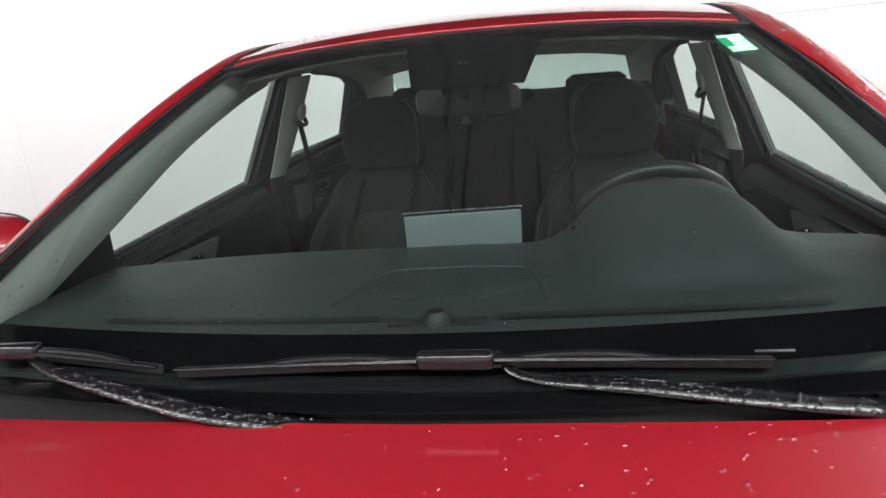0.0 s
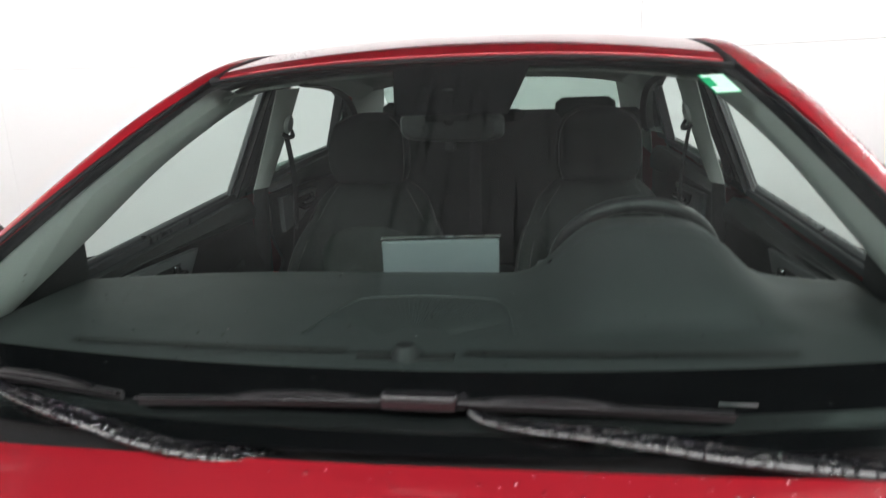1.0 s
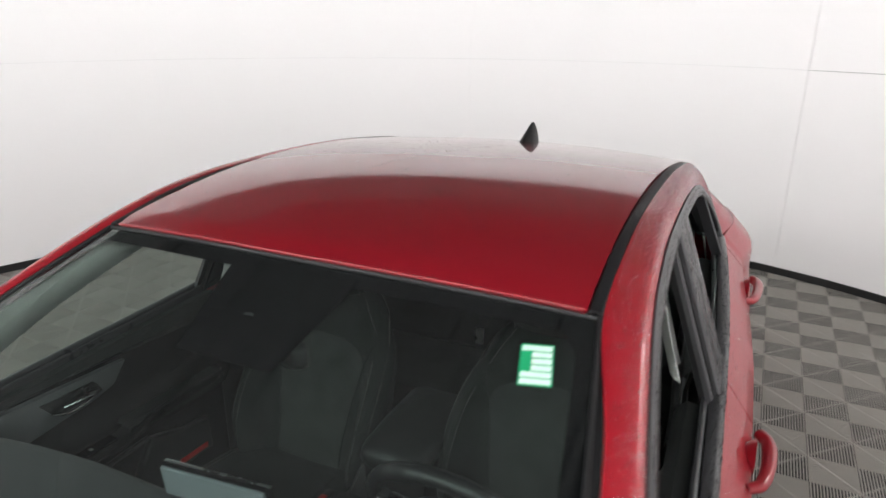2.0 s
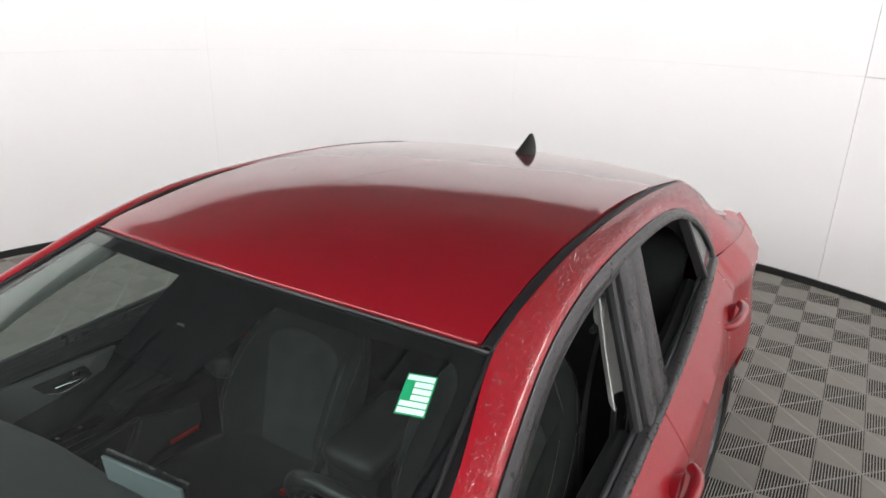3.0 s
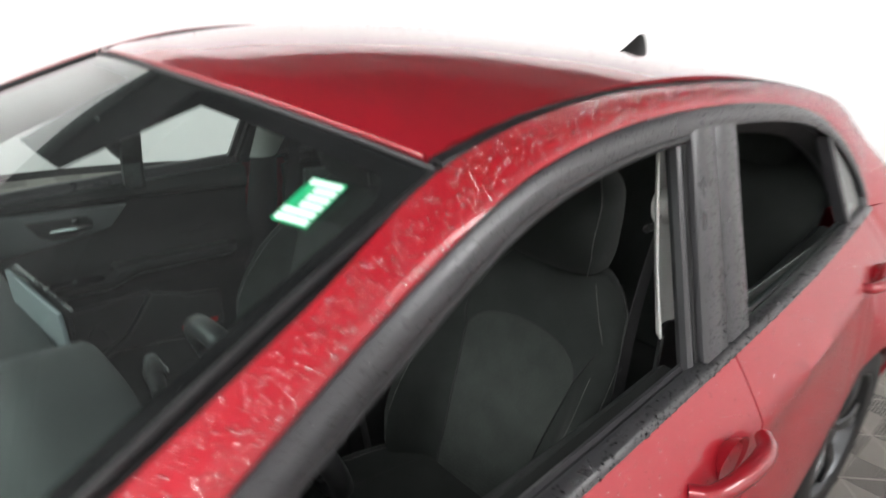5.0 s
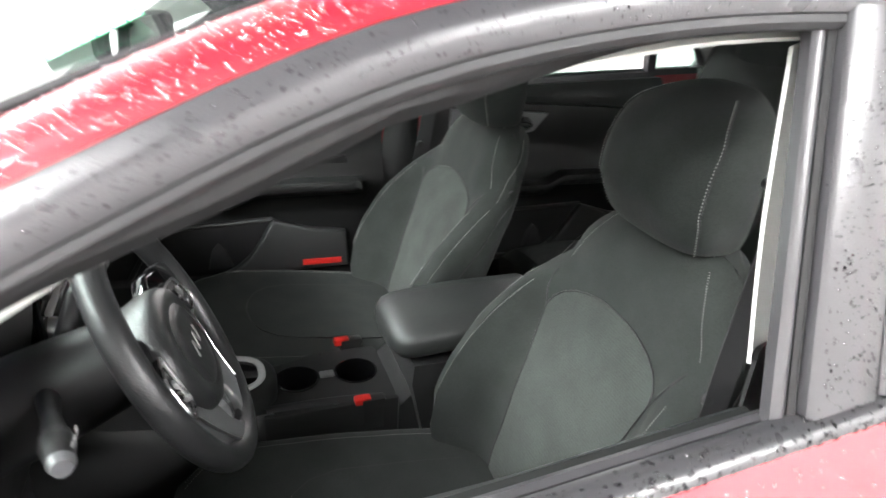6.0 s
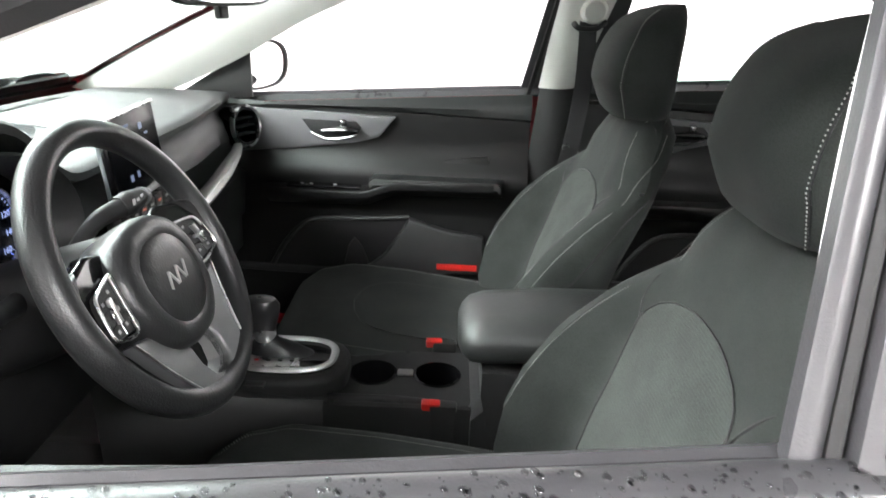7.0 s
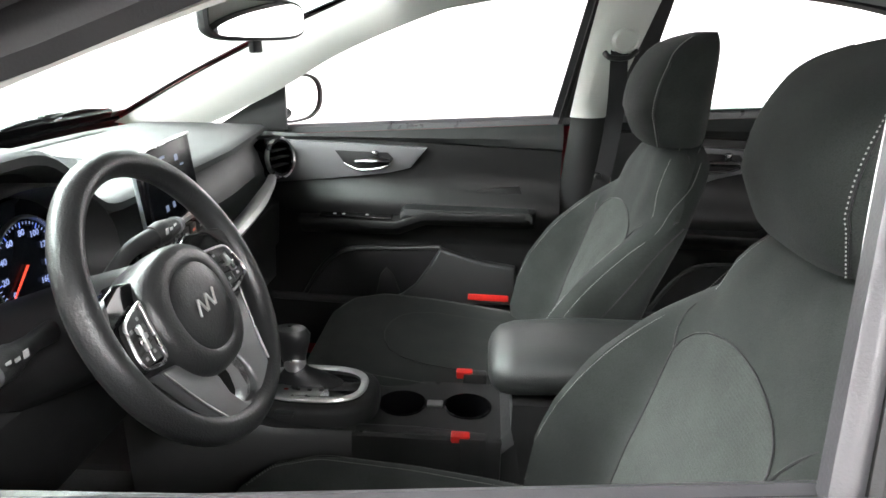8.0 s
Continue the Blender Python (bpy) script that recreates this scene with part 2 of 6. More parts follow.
def tube(points, radius, n=10, seg=24, close=False, bm=None, flat=1.0, up=(0, 0, 1)):
    """A tube along a curve; radius may be a list of the same length as points."""
    p = cr(points, seg) if not close else np.array(points, float)
    seg = len(p)
    rr = np.interp(np.linspace(0, 1, seg), np.linspace(0, 1, len(radius)), radius) if isinstance(radius, (list, tuple)) else np.full(seg, radius)
    rows = []
    for i in range(seg):
        a, b = (p[(i - 1) % seg], p[(i + 1) % seg]) if close else (p[max(i - 1, 0)], p[min(i + 1, seg - 1)])
        t = (b - a) / max(np.linalg.norm(b - a), 1e-9)
        s = np.cross(t, up)
        s = s / max(np.linalg.norm(s), 1e-9)
        w = np.cross(s, t)
        rows.append([p[i] + rr[i] * (math.cos(q) * s + flat * math.sin(q) * w) for q in np.linspace(0, 2 * math.pi, n, endpoint=False)])
    if close:
        rows.append(rows[0])
        out = loft(rows, close_u=True, bm=bm)
        bmesh.ops.remove_doubles(out, verts=out.verts, dist=1e-6)
        return out
    return loft(rows, close_u=True, caps=True, bm=bm)


def prism(outline, depth, axis="x", at=0.0, bevel=0.0, seg=2):
    """A plate: an outline in the two other axes, drawn out along one axis from at to at + depth."""
    bm = bmesh.new()
    put = {"x": lambda a, b, d: (d, a, b), "y": lambda a, b, d: (a, d, b), "z": lambda a, b, d: (a, b, d)}[axis]
    lo = [bm.verts.new(put(a, b, at)) for a, b in outline]
    hi = [bm.verts.new(put(a, b, at + depth)) for a, b in outline]
    n = len(outline)
    bm.faces.new(lo[::-1])
    bm.faces.new(hi)
    for i in range(n):
        bm.faces.new((lo[i], lo[(i + 1) % n], hi[(i + 1) % n], hi[i]))
    bmesh.ops.recalc_face_normals(bm, faces=bm.faces)
    if bevel > 0:
        rim = [e for e in bm.edges if abs(e.verts[0].co["xyz".index(axis)] - e.verts[1].co["xyz".index(axis)]) < 1e-9]
        bmesh.ops.bevel(bm, geom=rim, offset=bevel, segments=seg, affect="EDGES", profile=0.5)
    return bm


def lathe(profile, n=32, m=None):
    """Turned about z: rows of (radius, height)."""
    bm = loft([[(r * math.cos(q), r * math.sin(q), z) for q in np.linspace(0, 2 * math.pi, n, endpoint=False)] for r, z in profile], close_u=True)
    bmesh.ops.remove_doubles(bm, verts=bm.verts, dist=1e-6)
    if m is not None:
        bmesh.ops.transform(bm, matrix=m, verts=bm.verts)
    return bm


def mirrored(bm):
    """The same on the other side of the car."""
    out = bm.copy()
    for v in out.verts:
        v.co.x = -v.co.x
    bmesh.ops.reverse_faces(out, faces=out.faces)
    return out


def part(name, bm, mat, parent=None, label="", smooth=40.0):
    me = bpy.data.meshes.new(name)
    bmesh.ops.recalc_face_normals(bm, faces=bm.faces)
    for e in bm.edges:
        e.smooth = not (len(e.link_faces) == 2 and e.calc_face_angle(0) > radians(smooth))
    for f in bm.faces:
        f.smooth = True
    bm.to_mesh(me)
    bm.free()
    me.materials.append(mat)
    ob = new(name, me)
    if parent is not None:
        ob.parent = parent
    if label:
        tagged(ob, label)
    return ob


def thing(name, label, category, group="", kind=""):
    return tagged(new(name), label, category, group, kind)


def text_bm(body, size, m, depth=0.0004):
    cu = bpy.data.curves.new("text", "FONT")
    cu.body, cu.size, cu.extrude, cu.align_x, cu.align_y, cu.resolution_u = body, size, depth, "CENTER", "CENTER", 3
    ob = bpy.data.objects.new("text", cu)
    me = bpy.data.meshes.new_from_object(ob)
    bm = bmesh.new()
    bm.from_mesh(me)
    bpy.data.objects.remove(ob)
    bpy.data.curves.remove(cu)
    bpy.data.meshes.remove(me)
    bmesh.ops.transform(bm, matrix=m, verts=bm.verts)
    return bm


def both(name, bm, mat, parent, label=""):
    """A part on the driver's side and its twin on the other."""
    twin = mirrored(bm)
    return part(name, bm, mat, parent, label), part(name, twin, mat, parent, label)


def axes(origin, ux, uy):
    """A pose with its x along ux and its y about along uy."""
    x = Vector(ux).normalized()
    z = x.cross(Vector(uy)).normalized()
    y = z.cross(x)
    return Matrix(((x.x, y.x, z.x, origin[0]), (x.y, y.y, z.y, origin[1]), (x.z, y.z, z.z, origin[2]), (0, 0, 0, 1)))


# ---- the booth ----
def booth_point(angle, radius, z):
    return (BOOTH_X + radius * math.cos(radians(angle)), BOOTH_Y + radius * math.sin(radians(angle)), z)


SEAM, PANEL_ROW = 71.6, 1.51
wall = thing("wall_round", "smooth white curved booth wall of large panels", "wall", kind="structure")
arc = np.linspace(0, 360, 181)
part("backing", thick(loft([[booth_point(a, BOOTH_R + 0.09, z) for a in arc] for z in (0.0, BOOTH_H)]), 0.06), GAP, wall)
for k in range(10):
    a0, a1 = SEAM + 36 * k, SEAM + 36 * (k + 1)
    gap = 0.05 if k == 9 else 0.009
    for z0, z1 in ((0.055, PANEL_ROW - (0.003 if k == 9 else 0.0008)), (PANEL_ROW + 0.0004, BOOTH_H)):
        inset = 0.004 if (k == 9 and z0 < 1) else 0.0
        rows = [[booth_point(a, BOOTH_R - inset, z) for a in np.linspace(a0 + gap, a1 - gap, 19)] for z in (z0, z1)]
        part("panel", thick(loft(rows), 0.012), WALL, wall)
part("base_strip", thick(loft([[booth_point(a, BOOTH_R - 0.012, z) for a in arc] for z in (0.0, 0.05)]), 0.012), BASE, wall, "black base strip along the wall")
ceiling = tagged(part("ceiling", thick(loft([[booth_point(a, r, BOOTH_H + 0.25) for a in np.linspace(0, 360, 73)] for r in (0.01, 2.0, BOOTH_R + 0.3)]), 0.05), CEIL), "dark matt ceiling above the booth", "ceiling", kind="structure")
part("ceiling_skirt", thick(loft([[booth_point(a, BOOTH_R + 0.05, z) for a in np.linspace(0, 360, 73)] for z in (BOOTH_H, BOOTH_H + 0.25)]), 0.04), CEIL, ceiling)


def led_light(angle, ring, height, tilt, glow):
    """A panel light; tilt turns it towards the wall (+) or the car (-)."""
    lamp = thing("ceiling_light", "unseen rectangular white LED panel light under the dark ceiling", "lamp", "booth lights")
    x, y, z = booth_point(angle, ring, height)
    m = Matrix.Translation((x, y, z)) @ pose(0, 0, 0, 0, 0, angle - 90) @ pose(0, 0, 0, tilt)
    part("housing", box(0, 0, 0.022, 1.26, 0.36, 0.06, 0.006, m=m), CEIL, lamp)
    part("diffuser", box(0, 0, -0.0065, 1.2, 0.30, 0.005, 0.0, m=m), glow, lamp, "glowing white diffuser")
    for s in (-0.5, 0.5):
        p = m @ Vector((s, 0, 0.045))
        part("hanger", tube([p, (p.x, p.y, BOOTH_H + 0.26)], 0.006, 6, 2, up=(1, 0, 0)), PLASTIC, lamp)


# wash ring added to light the walls evenly, turned away from the car
for k in range(12):
    led_light(30 * k, WASH_RING, LAMP_Z, 55, LED)
for k in FRONT_ANGLES:
    led_light(k, FRONT_RING, 2.7, -40, FRONT_LED)
led_light(24, 3.4, 2.62, -40, FRONT_LED)


# ---- the car: shared lines of its shape ----
def x_side(y, z):
    """The side windows' surface: it leans in with height and towards the rear."""
    return 0.792 - 0.012 * (y - 1.4) - 0.38 * (z - 1.03) - 0.042 * max(0.0, y - 2.5) ** 2


def side(pts, n, off=0.0):
    """A smooth line on the side windows' surface, from (y, z) points."""
    c = cr([(y, z, 0) for y, z in pts], n)
    return np.array([(x_side(y, z) + off, y, z) for y, z, _ in c])


def belt_z(y):
    return 0.945 + 0.0645 * (y - 1.3)


DITCH = [(0.562, 1.985, 1.369), (0.556, 2.18, 1.412), (0.549, 2.45, 1.432), (0.547, 2.93, 1.423), (0.548, 3.25, 1.388), (0.55, 3.42, 1.358)]
DLO = [(1.18, 0.925), (1.40, 1.048), (1.62, 1.168), (1.84, 1.272), (2.04, 1.350), (2.24, 1.388), (2.46, 1.402), (2.80, 1.394), (3.10, 1.352), (3.30, 1.275), (3.42, 1.19), (3.47, 1.12), (3.465, 1.09)]
OPEN = [(1.30, 0.975), (1.52, 1.085), (1.80, 1.225), (2.06, 1.322), (2.26, 1.356), (2.44, 1.367)]
A_IN = [(0.745, 1.14, 0.975), (0.722, 1.28, 1.04), (0.695, 1.46, 1.125), (0.652, 1.75, 1.262), (0.59, 1.982, 1.358)]
YF = lambda x: 1.926 + 0.06 * (x / 0.566) ** 2  # front edge of the roof

car = thing("car", "red four-door sedan, wet with rain, windows lowered, parked on the tiles", "car")
DITCH_X = np.polyfit([p[1] for p in DITCH], [p[0] for p in DITCH], 3)
DITCH_Z = np.polyfit([p[1] for p in DITCH], [p[2] for p in DITCH], 3)
CROWN = np.polyfit((1.93, 2.3, 2.7, 3.42), (0.048, 0.03, 0.022, 0.025), 2)


def ditch_at(y):
    return float(np.polyval(DITCH_X, y)), float(np.polyval(DITCH_Z, y)) - 0.8 * max(0.0, 1.985 - y) ** 2


def roof_z(x, y):
    xd, zd = ditch_at(y)
    return zd + float(np.polyval(CROWN, y)) * (1 - min(1.0, abs(x) / xd) ** 2.2)


rows = []
for v in np.linspace(0, 1, 41):
    row = []
    for u in np.linspace(-1, 1, 41):
        y0 = YF(u * 0.566)
        y = y0 + (3.42 + 0.05 * (1 - u * u) - y0) * v
        x = u * ditch_at(y)[0]
        row.append((x, y, roof_z(x, y) - (0.006 if v == 0 else 0)))
    rows.append(row)
roof = part("roof", thick(loft(rows), -0.012), PAINT, car, "glossy metallic red roof panel with water drops")


def fin_mesh():
    rows = []
    for v in np.linspace(0, 1, 12):
        half = 0.031 * (1 - v) ** 0.8 + 0.0035
        y0, y1 = 3.215 + 0.155 * v**0.8, 3.40 + 0.012 * v * (1 - v) * 4 - 0.006 * v
        z = roof_z(0, 3.33) - 0.012 + 0.078 * v
        rows.append([(half * math.sin(a) * (1 - 0.35 * math.cos(a)), (y0 + y1) / 2 - (y1 - y0) / 2 * math.cos(a), z) for a in np.linspace(0, 2 * math.pi, 20, endpoint=False)])
    return loft(rows, close_u=True, caps=True)


part("antenna_fin", fin_mesh(), PLASTIC, car, "dark shark fin antenna")

# the red band over the doors: front pillar, roof rail and rear pillar in one sweep
outer = side(DLO, 97)
TAIL_OUT = [(0.714, 3.465, 1.085), (0.735, 3.70, 1.078), (0.727, 3.95, 1.042), (0.70, 4.25, 0.992), (0.63, 4.52, 0.955)]
TAIL_IN = [(0.584, 3.60, 1.285), (0.60, 3.80, 1.185), (0.615, 4.0, 1.078), (0.61, 4.25, 1.012), (0.56, 4.52, 0.975)]
inner = cr(A_IN + [(x + 0.026, y, z - 0.004) for x, y, z in DITCH[1:]] + TAIL_IN, 160)


def bulge(a, b, n=9, amount=0.02, lift=0.012):
    out = []
    for s in np.linspace(0, 1, n):
        h = 4 * s * (1 - s)
        p = a * (1 - s) + b * s
        out.append(p + np.array((amount * h, 0, lift * h)))
    return out


outer_full = np.r_[outer, cr([tuple(outer[-1])] + TAIL_OUT[1:], 40)[1:]]
# each point of the window line has its partner on the roof line
keys = ((1.18, 1.14), (1.84, 1.79), (2.04, 1.995), (2.46, 2.46), (3.10, 3.16), (3.30, 3.37), (3.42, 3.50), (3.465, 3.60), (3.70, 3.79), (3.95, 4.0), (4.25, 4.25), (4.52, 4.52))
way = np.r_[0, np.cumsum(np.linalg.norm(np.diff(outer_full, axis=0), axis=1))]
at_way = [0.0]
for y, _ in keys[1:-1]:
    pick = len(outer) - 1 if y == 3.465 else int(np.argmin(abs(outer_full[: len(outer) - 6 if y < 3.46 else None, 1] - y)))
    at_way.append(way[pick])
at_way.append(way[-1])
in_y = np.interp(way, at_way, [k[1] for k in keys])
pairs_in = np.array([[np.interp(y, inner[:, 1], inner[:, 0]), y, np.interp(y, inner[:, 1], inner[:, 2])] for y in in_y])
band = loft([bulge(a, b, 9, 0.012, 0.010) for a, b in zip(pairs_in, outer_full)])
both("roof_rail", thick(band, -0.01), BEADED, car, "red painted front pillar and roof rail beaded with water")
mould = loft([[(x - 0.002, y, z - 0.012), (x + 0.003, y, z - 0.003), (x + 0.013, y, z - 0.001), (x + 0.024, y, z - 0.004), (x + 0.028, y, z - 0.012)] for x, y, z in cr(DITCH, 48)])
both("roof_moulding", thick(mould, -0.006), RUBBER, car, "black rubber moulding in the roof joint")

# black window frame: band inside the red one
inset = []
for y, z, _ in cr([(y, z, 0) for y, z in DLO[1:]], 80):
    inset.append((y, z))
inset = np.array(inset)
tang = np.gradient(inset, axis=0)
norm = np.c_[tang[:, 1], -tang[:, 0]] / np.linalg.norm(tang, axis=1)[:, None]
w = np.interp(np.linspace(0, 1, 80), (0, 0.5, 0.8, 1), (0.042, 0.036, 0.03, 0.022))
frame_in = inset + norm * w[:, None]
band2 = loft([[(x_side(y, z) + o, y, z) for (y, z), o in (((a[0], a[1]), 0.004), ((a[0] * 0.7 + b[0] * 0.3, a[1] * 0.7 + b[1] * 0.3), 0.009), ((a[0] * 0.3 + b[0] * 0.7, a[1] * 0.3 + b[1] * 0.7), 0.008), ((b[0], b[1]), 0.002), ((b[0], b[1]), -0.03))] for a, b in zip(inset, frame_in)])
both("window_surround", thick(band2, -0.006), TRIM, car, "satin black window surround with rain drops")
seal = [(x_side(y, z) - 0.008, y, z) for y, z in (frame_in + norm * 0.008)[: 46]]
both("door_seal", tube(seal, 0.009, 8, 60), RUBBER, car, "black rubber door seal")

rear_seal = []
for i in range(44, 80):
    (y, z), (ny, nz) = frame_in[i], norm[i]
    k = min(1.0, max(0.0, (y - 2.5) / 0.15))
    rear_seal.append([(x_side(y, z) - 0.028, y, z), (x_side(y, z) - 0.036, y + ny * 0.012 * k, z + nz * 0.012 * k), (x_side(y, z) - 0.055, y + ny * 0.030 * k, z + nz * 0.030 * k), (x_side(y, z) - 0.075, y + ny * 0.024 * k, z + nz * 0.024 * k)])
both("rear_opening_seal", thick(loft(rear_seal), 0.004), SEAL, car, "black rubber seal round the rear door opening")

# belt line trim
rows = []
for y in np.linspace(1.33, 3.47, 60):
    z, x = belt_z(y), x_side(y, belt_z(y))
    rows.append([(x + 0.012, y, z - 0.010), (x + 0.016, y, z - 0.002), (x + 0.012, y, z + 0.006), (x + 0.003, y, z + 0.011), (x - 0.010, y, z + 0.012), (x - 0.018, y, z + 0.008), (x - 0.02, y, z - 0.01)])
both("belt_moulding", loft(rows), TRIM, car, "satin black belt moulding covered with rain beads")
rows = [[(x_side(y, belt_z(y)) - 0.02 + a, y, belt_z(y) + b) for a, b in ((-0.001, -0.002), (-0.003, 0.005), (-0.009, 0.008), (-0.015, 0.005), (-0.017, -0.01))] for y in np.linspace(1.45, 3.30, 40)]
both("window_seal", loft(rows), TRIM, car, "satin black window slot seal")


# B pillar: two black sashes and the joint between them
def sash(y0, y1, lean, z0, z1, off, deep=0.035):
    rows = []
    for s in np.linspace(0, 1, 14):
        z = z0 + (z1 - z0) * s
        a, b = y0 + lean * s, y1 + lean * s
        rows.append([(x_side(a, z) + off - deep, a, z), (x_side(a, z) + off - 0.004, a, z), (x_side(a, z) + off, a + 0.006, z), (x_side(b, z) + off, b - 0.006, z), (x_side(b, z) + off - 0.004, b, z), (x_side(b, z) + off - deep, b, z)])
    return loft(rows, close_u=True, caps=True)


both("front_sash", sash(2.405, 2.492, 0.070, 1.0, 1.385, 0.006), TRIM, car, "satin black door pillar cover")
both("rear_sash", sash(2.497, 2.585, 0.062, 1.0, 1.385, 0.005), TRIM, car, "satin black door pillar cover")
both("sash_seal", sash(2.376, 2.394, 0.068, 1.0, 1.36, -0.008, 0.016), TRIM, car, "satin black rubber window channel")
both("channel_gap", sash(2.3945, 2.4045, 0.069, 1.0, 1.37, -0.006), SEAL, car)
both("quarter_divider", sash(3.285, 3.315, -0.10, 1.03, 1.31, 0.001), TRIM, car)
quarter = loft([[(x_side(y, z) - 0.004, y, z) for y in np.linspace(3.30 - 0.095 * s, 3.448 - 0.215 * s**2.2, 8)] for s, z in [(s, 1.075 + 0.235 * s) for s in np.linspace(0, 1, 9)]])
for q in both("quarter_window", thick(quarter, -0.004), SIDE_GLASS, car, "small fixed rear quarter glass"):
    q.visible_shadow = False
pane = loft([[(x_side(y, z) - 0.026, y, z) for y in np.linspace(2.60, 3.29, 12)] for z in (1.0, 1.03, 1.05)])
for i, v in enumerate(pane.verts):
    if v.co.z > 1.04:
        v.co.z = belt_z(v.co.y) + 0.012 + 0.030 * (1 - (v.co.y - 2.6) / 0.69)
for q in both("rear_door_glass", thick(pane, -0.004), SIDE_GLASS, car, "lowered rear door glass"):
    q.visible_shadow = False

# windscreen
W_BOT = lambda u: (0.752 * u, 1.075 + 0.085 * u * u, 0.968 + 0.012 * u * u)
W_TOP = lambda u: (0.586 * u, YF(0.566 * u) - 0.004, roof_z(0.55 * u, YF(0.55 * u)) - 0.014 - 0.004 * u * u)


def screen_point(u, v, off=0.0):
    a, b = np.array(W_BOT(u)), np.array(W_TOP(u))
    p = a * (1 - v) + b * v
    h = 4 * v * (1 - v)
    return p + np.array((0, -0.010 * h, 0.014 * h)) + off * np.array((0, -0.45, 0.89))


US, VS = np.linspace(-1, 1, 61), np.linspace(0, 1, 41)
windscreen = part("windscreen", loft([[screen_point(u, v) for u in US] for v in VS]), GLASS, car, "clear windscreen with streaks of rain")
windscreen.visible_shadow = False


def frit(u0, u1, v0, v1, nu=30, nv=6, off=-0.004, taper=0.0):
    rows = []
    for v in np.linspace(v0, v1, nv):
        k = taper * (v1 - v) / max(v1 - v0, 1e-6)
        rows.append([screen_point(u, v, off) for u in np.linspace(u0 + k, u1 - k, nu)])
    return loft(rows)


part("frit", frit(-1, 1, 0.955, 1.0, 50, 4), GLOSS, car, "black printed border of the windscreen")
part("frit", frit(-1, 1, 0.0, 0.115, 50, 8), GLOSS, car, "black printed border of the windscreen")
for s in (-1, 1):
    part("frit", frit(*sorted((s * 1.0, s * 0.945)), 0.115, 0.955, 6, 30), GLOSS, car, "black printed border of the windscreen")
part("frit", frit(-0.215, 0.265, 0.735, 0.955, 20, 10, taper=0.075), GLOSS, car, "black printed patch round the camera")
both("screen_side_seal", tube([screen_point(1.0, v, 0.003) for v in np.linspace(0.05, 1.0, 20)], 0.0045, 8, 40), RUBBER, car, "black rubber edge of the windscreen")
rim = tube([screen_point(u, 1.0, 0.001) for u in np.linspace(-1, 1, 30)], 0.004, 6, 60)
part("windscreen_seal", rim, RUBBER, car)
part("roof_lip", tube([(x, YF(x) + 0.001, roof_z(x, YF(x)) - 0.0062) for x in np.linspace(-0.556, 0.556, 41)], 0.0042, 10, 80), PAINT, car, "rounded front edge of the red roof")
for sgn_x in (-1, 1):
    corner = [[screen_point(sgn_x * (0.946 - 0.055 * t * (1 - q)), 0.956 - 0.05 * (1 - t) ** 2 * (1 - q), -0.004) for q in (0.0, 0.5, 1.0)] for t in np.linspace(0, 1, 8)]
    part("frit_corner", loft(corner), GLOSS, car)

a_line = cr(A_IN, 60)
strip = []
for v in np.linspace(0.06, 1.0, 24):
    g = screen_point(0.985, v, -0.005)
    k = int(np.argmin(np.linalg.norm(a_line - g, axis=1)))
    p = a_line[k] + np.array((-0.002, 0.0, -0.006))
    strip.append([g, (g + p) / 2 + np.array((0, 0, -0.002)), p])
both("pillar_strip", loft(strip), SEAL, car, "black strip beside the windscreen")

# bonnet, cowl and body sides
HOOD = [((0.0, 1.07, 0.956), (0.0, 0.6, 0.918), (0.0, 0.15, 0.79), (0.0, 0.02, 0.66)),
        ((0.36, 1.08, 0.954), (0.36, 0.6, 0.913), (0.34, 0.2, 0.78), (0.33, 0.06, 0.66)),
        ((0.62, 1.11, 0.943), (0.61, 0.62, 0.903), (0.56, 0.3, 0.79), (0.52, 0.18, 0.68)),
        ((0.785, 1.14, 0.93), (0.80, 0.65, 0.905), (0.77, 0.40, 0.825), (0.66, 0.24, 0.70))]
half = [cr(c, 24) for c in HOOD]
across = []
for i in range(24):
    r = cr([tuple(h[i]) for h in half], 16)
    across.append([(-x, y, z) for x, y, z in r[:0:-1]] + [tuple(p) for p in r])
bonnet = loft(across)
part("bonnet", thick(bonnet, -0.016), PAINT, car, "red painted bonnet with rain drops")
rows = []
for u in np.linspace(-1, 1, 41):
    hy = 1.07 + 0.06 * abs(u) ** 2.2
    hz = 0.954 - 0.024 * abs(u) ** 2.2
    wx, wy, wz = screen_point(u, 0.03)
    rows.append([(0.74 * u, hy - 0.03, hz - 0.05), (0.74 * u, hy + 0.012, hz - 0.028), (0.745 * u, max(hy + 0.014, (hy + wy) / 2 + 0.01), (hz + wz) / 2 - 0.018), (wx, wy, wz - 0.002), (wx, wy + 0.015, wz + 0.008)])
part("cowl", thick(loft(rows), -0.008), COWL, car, "black plastic cowl panel below the windscreen")


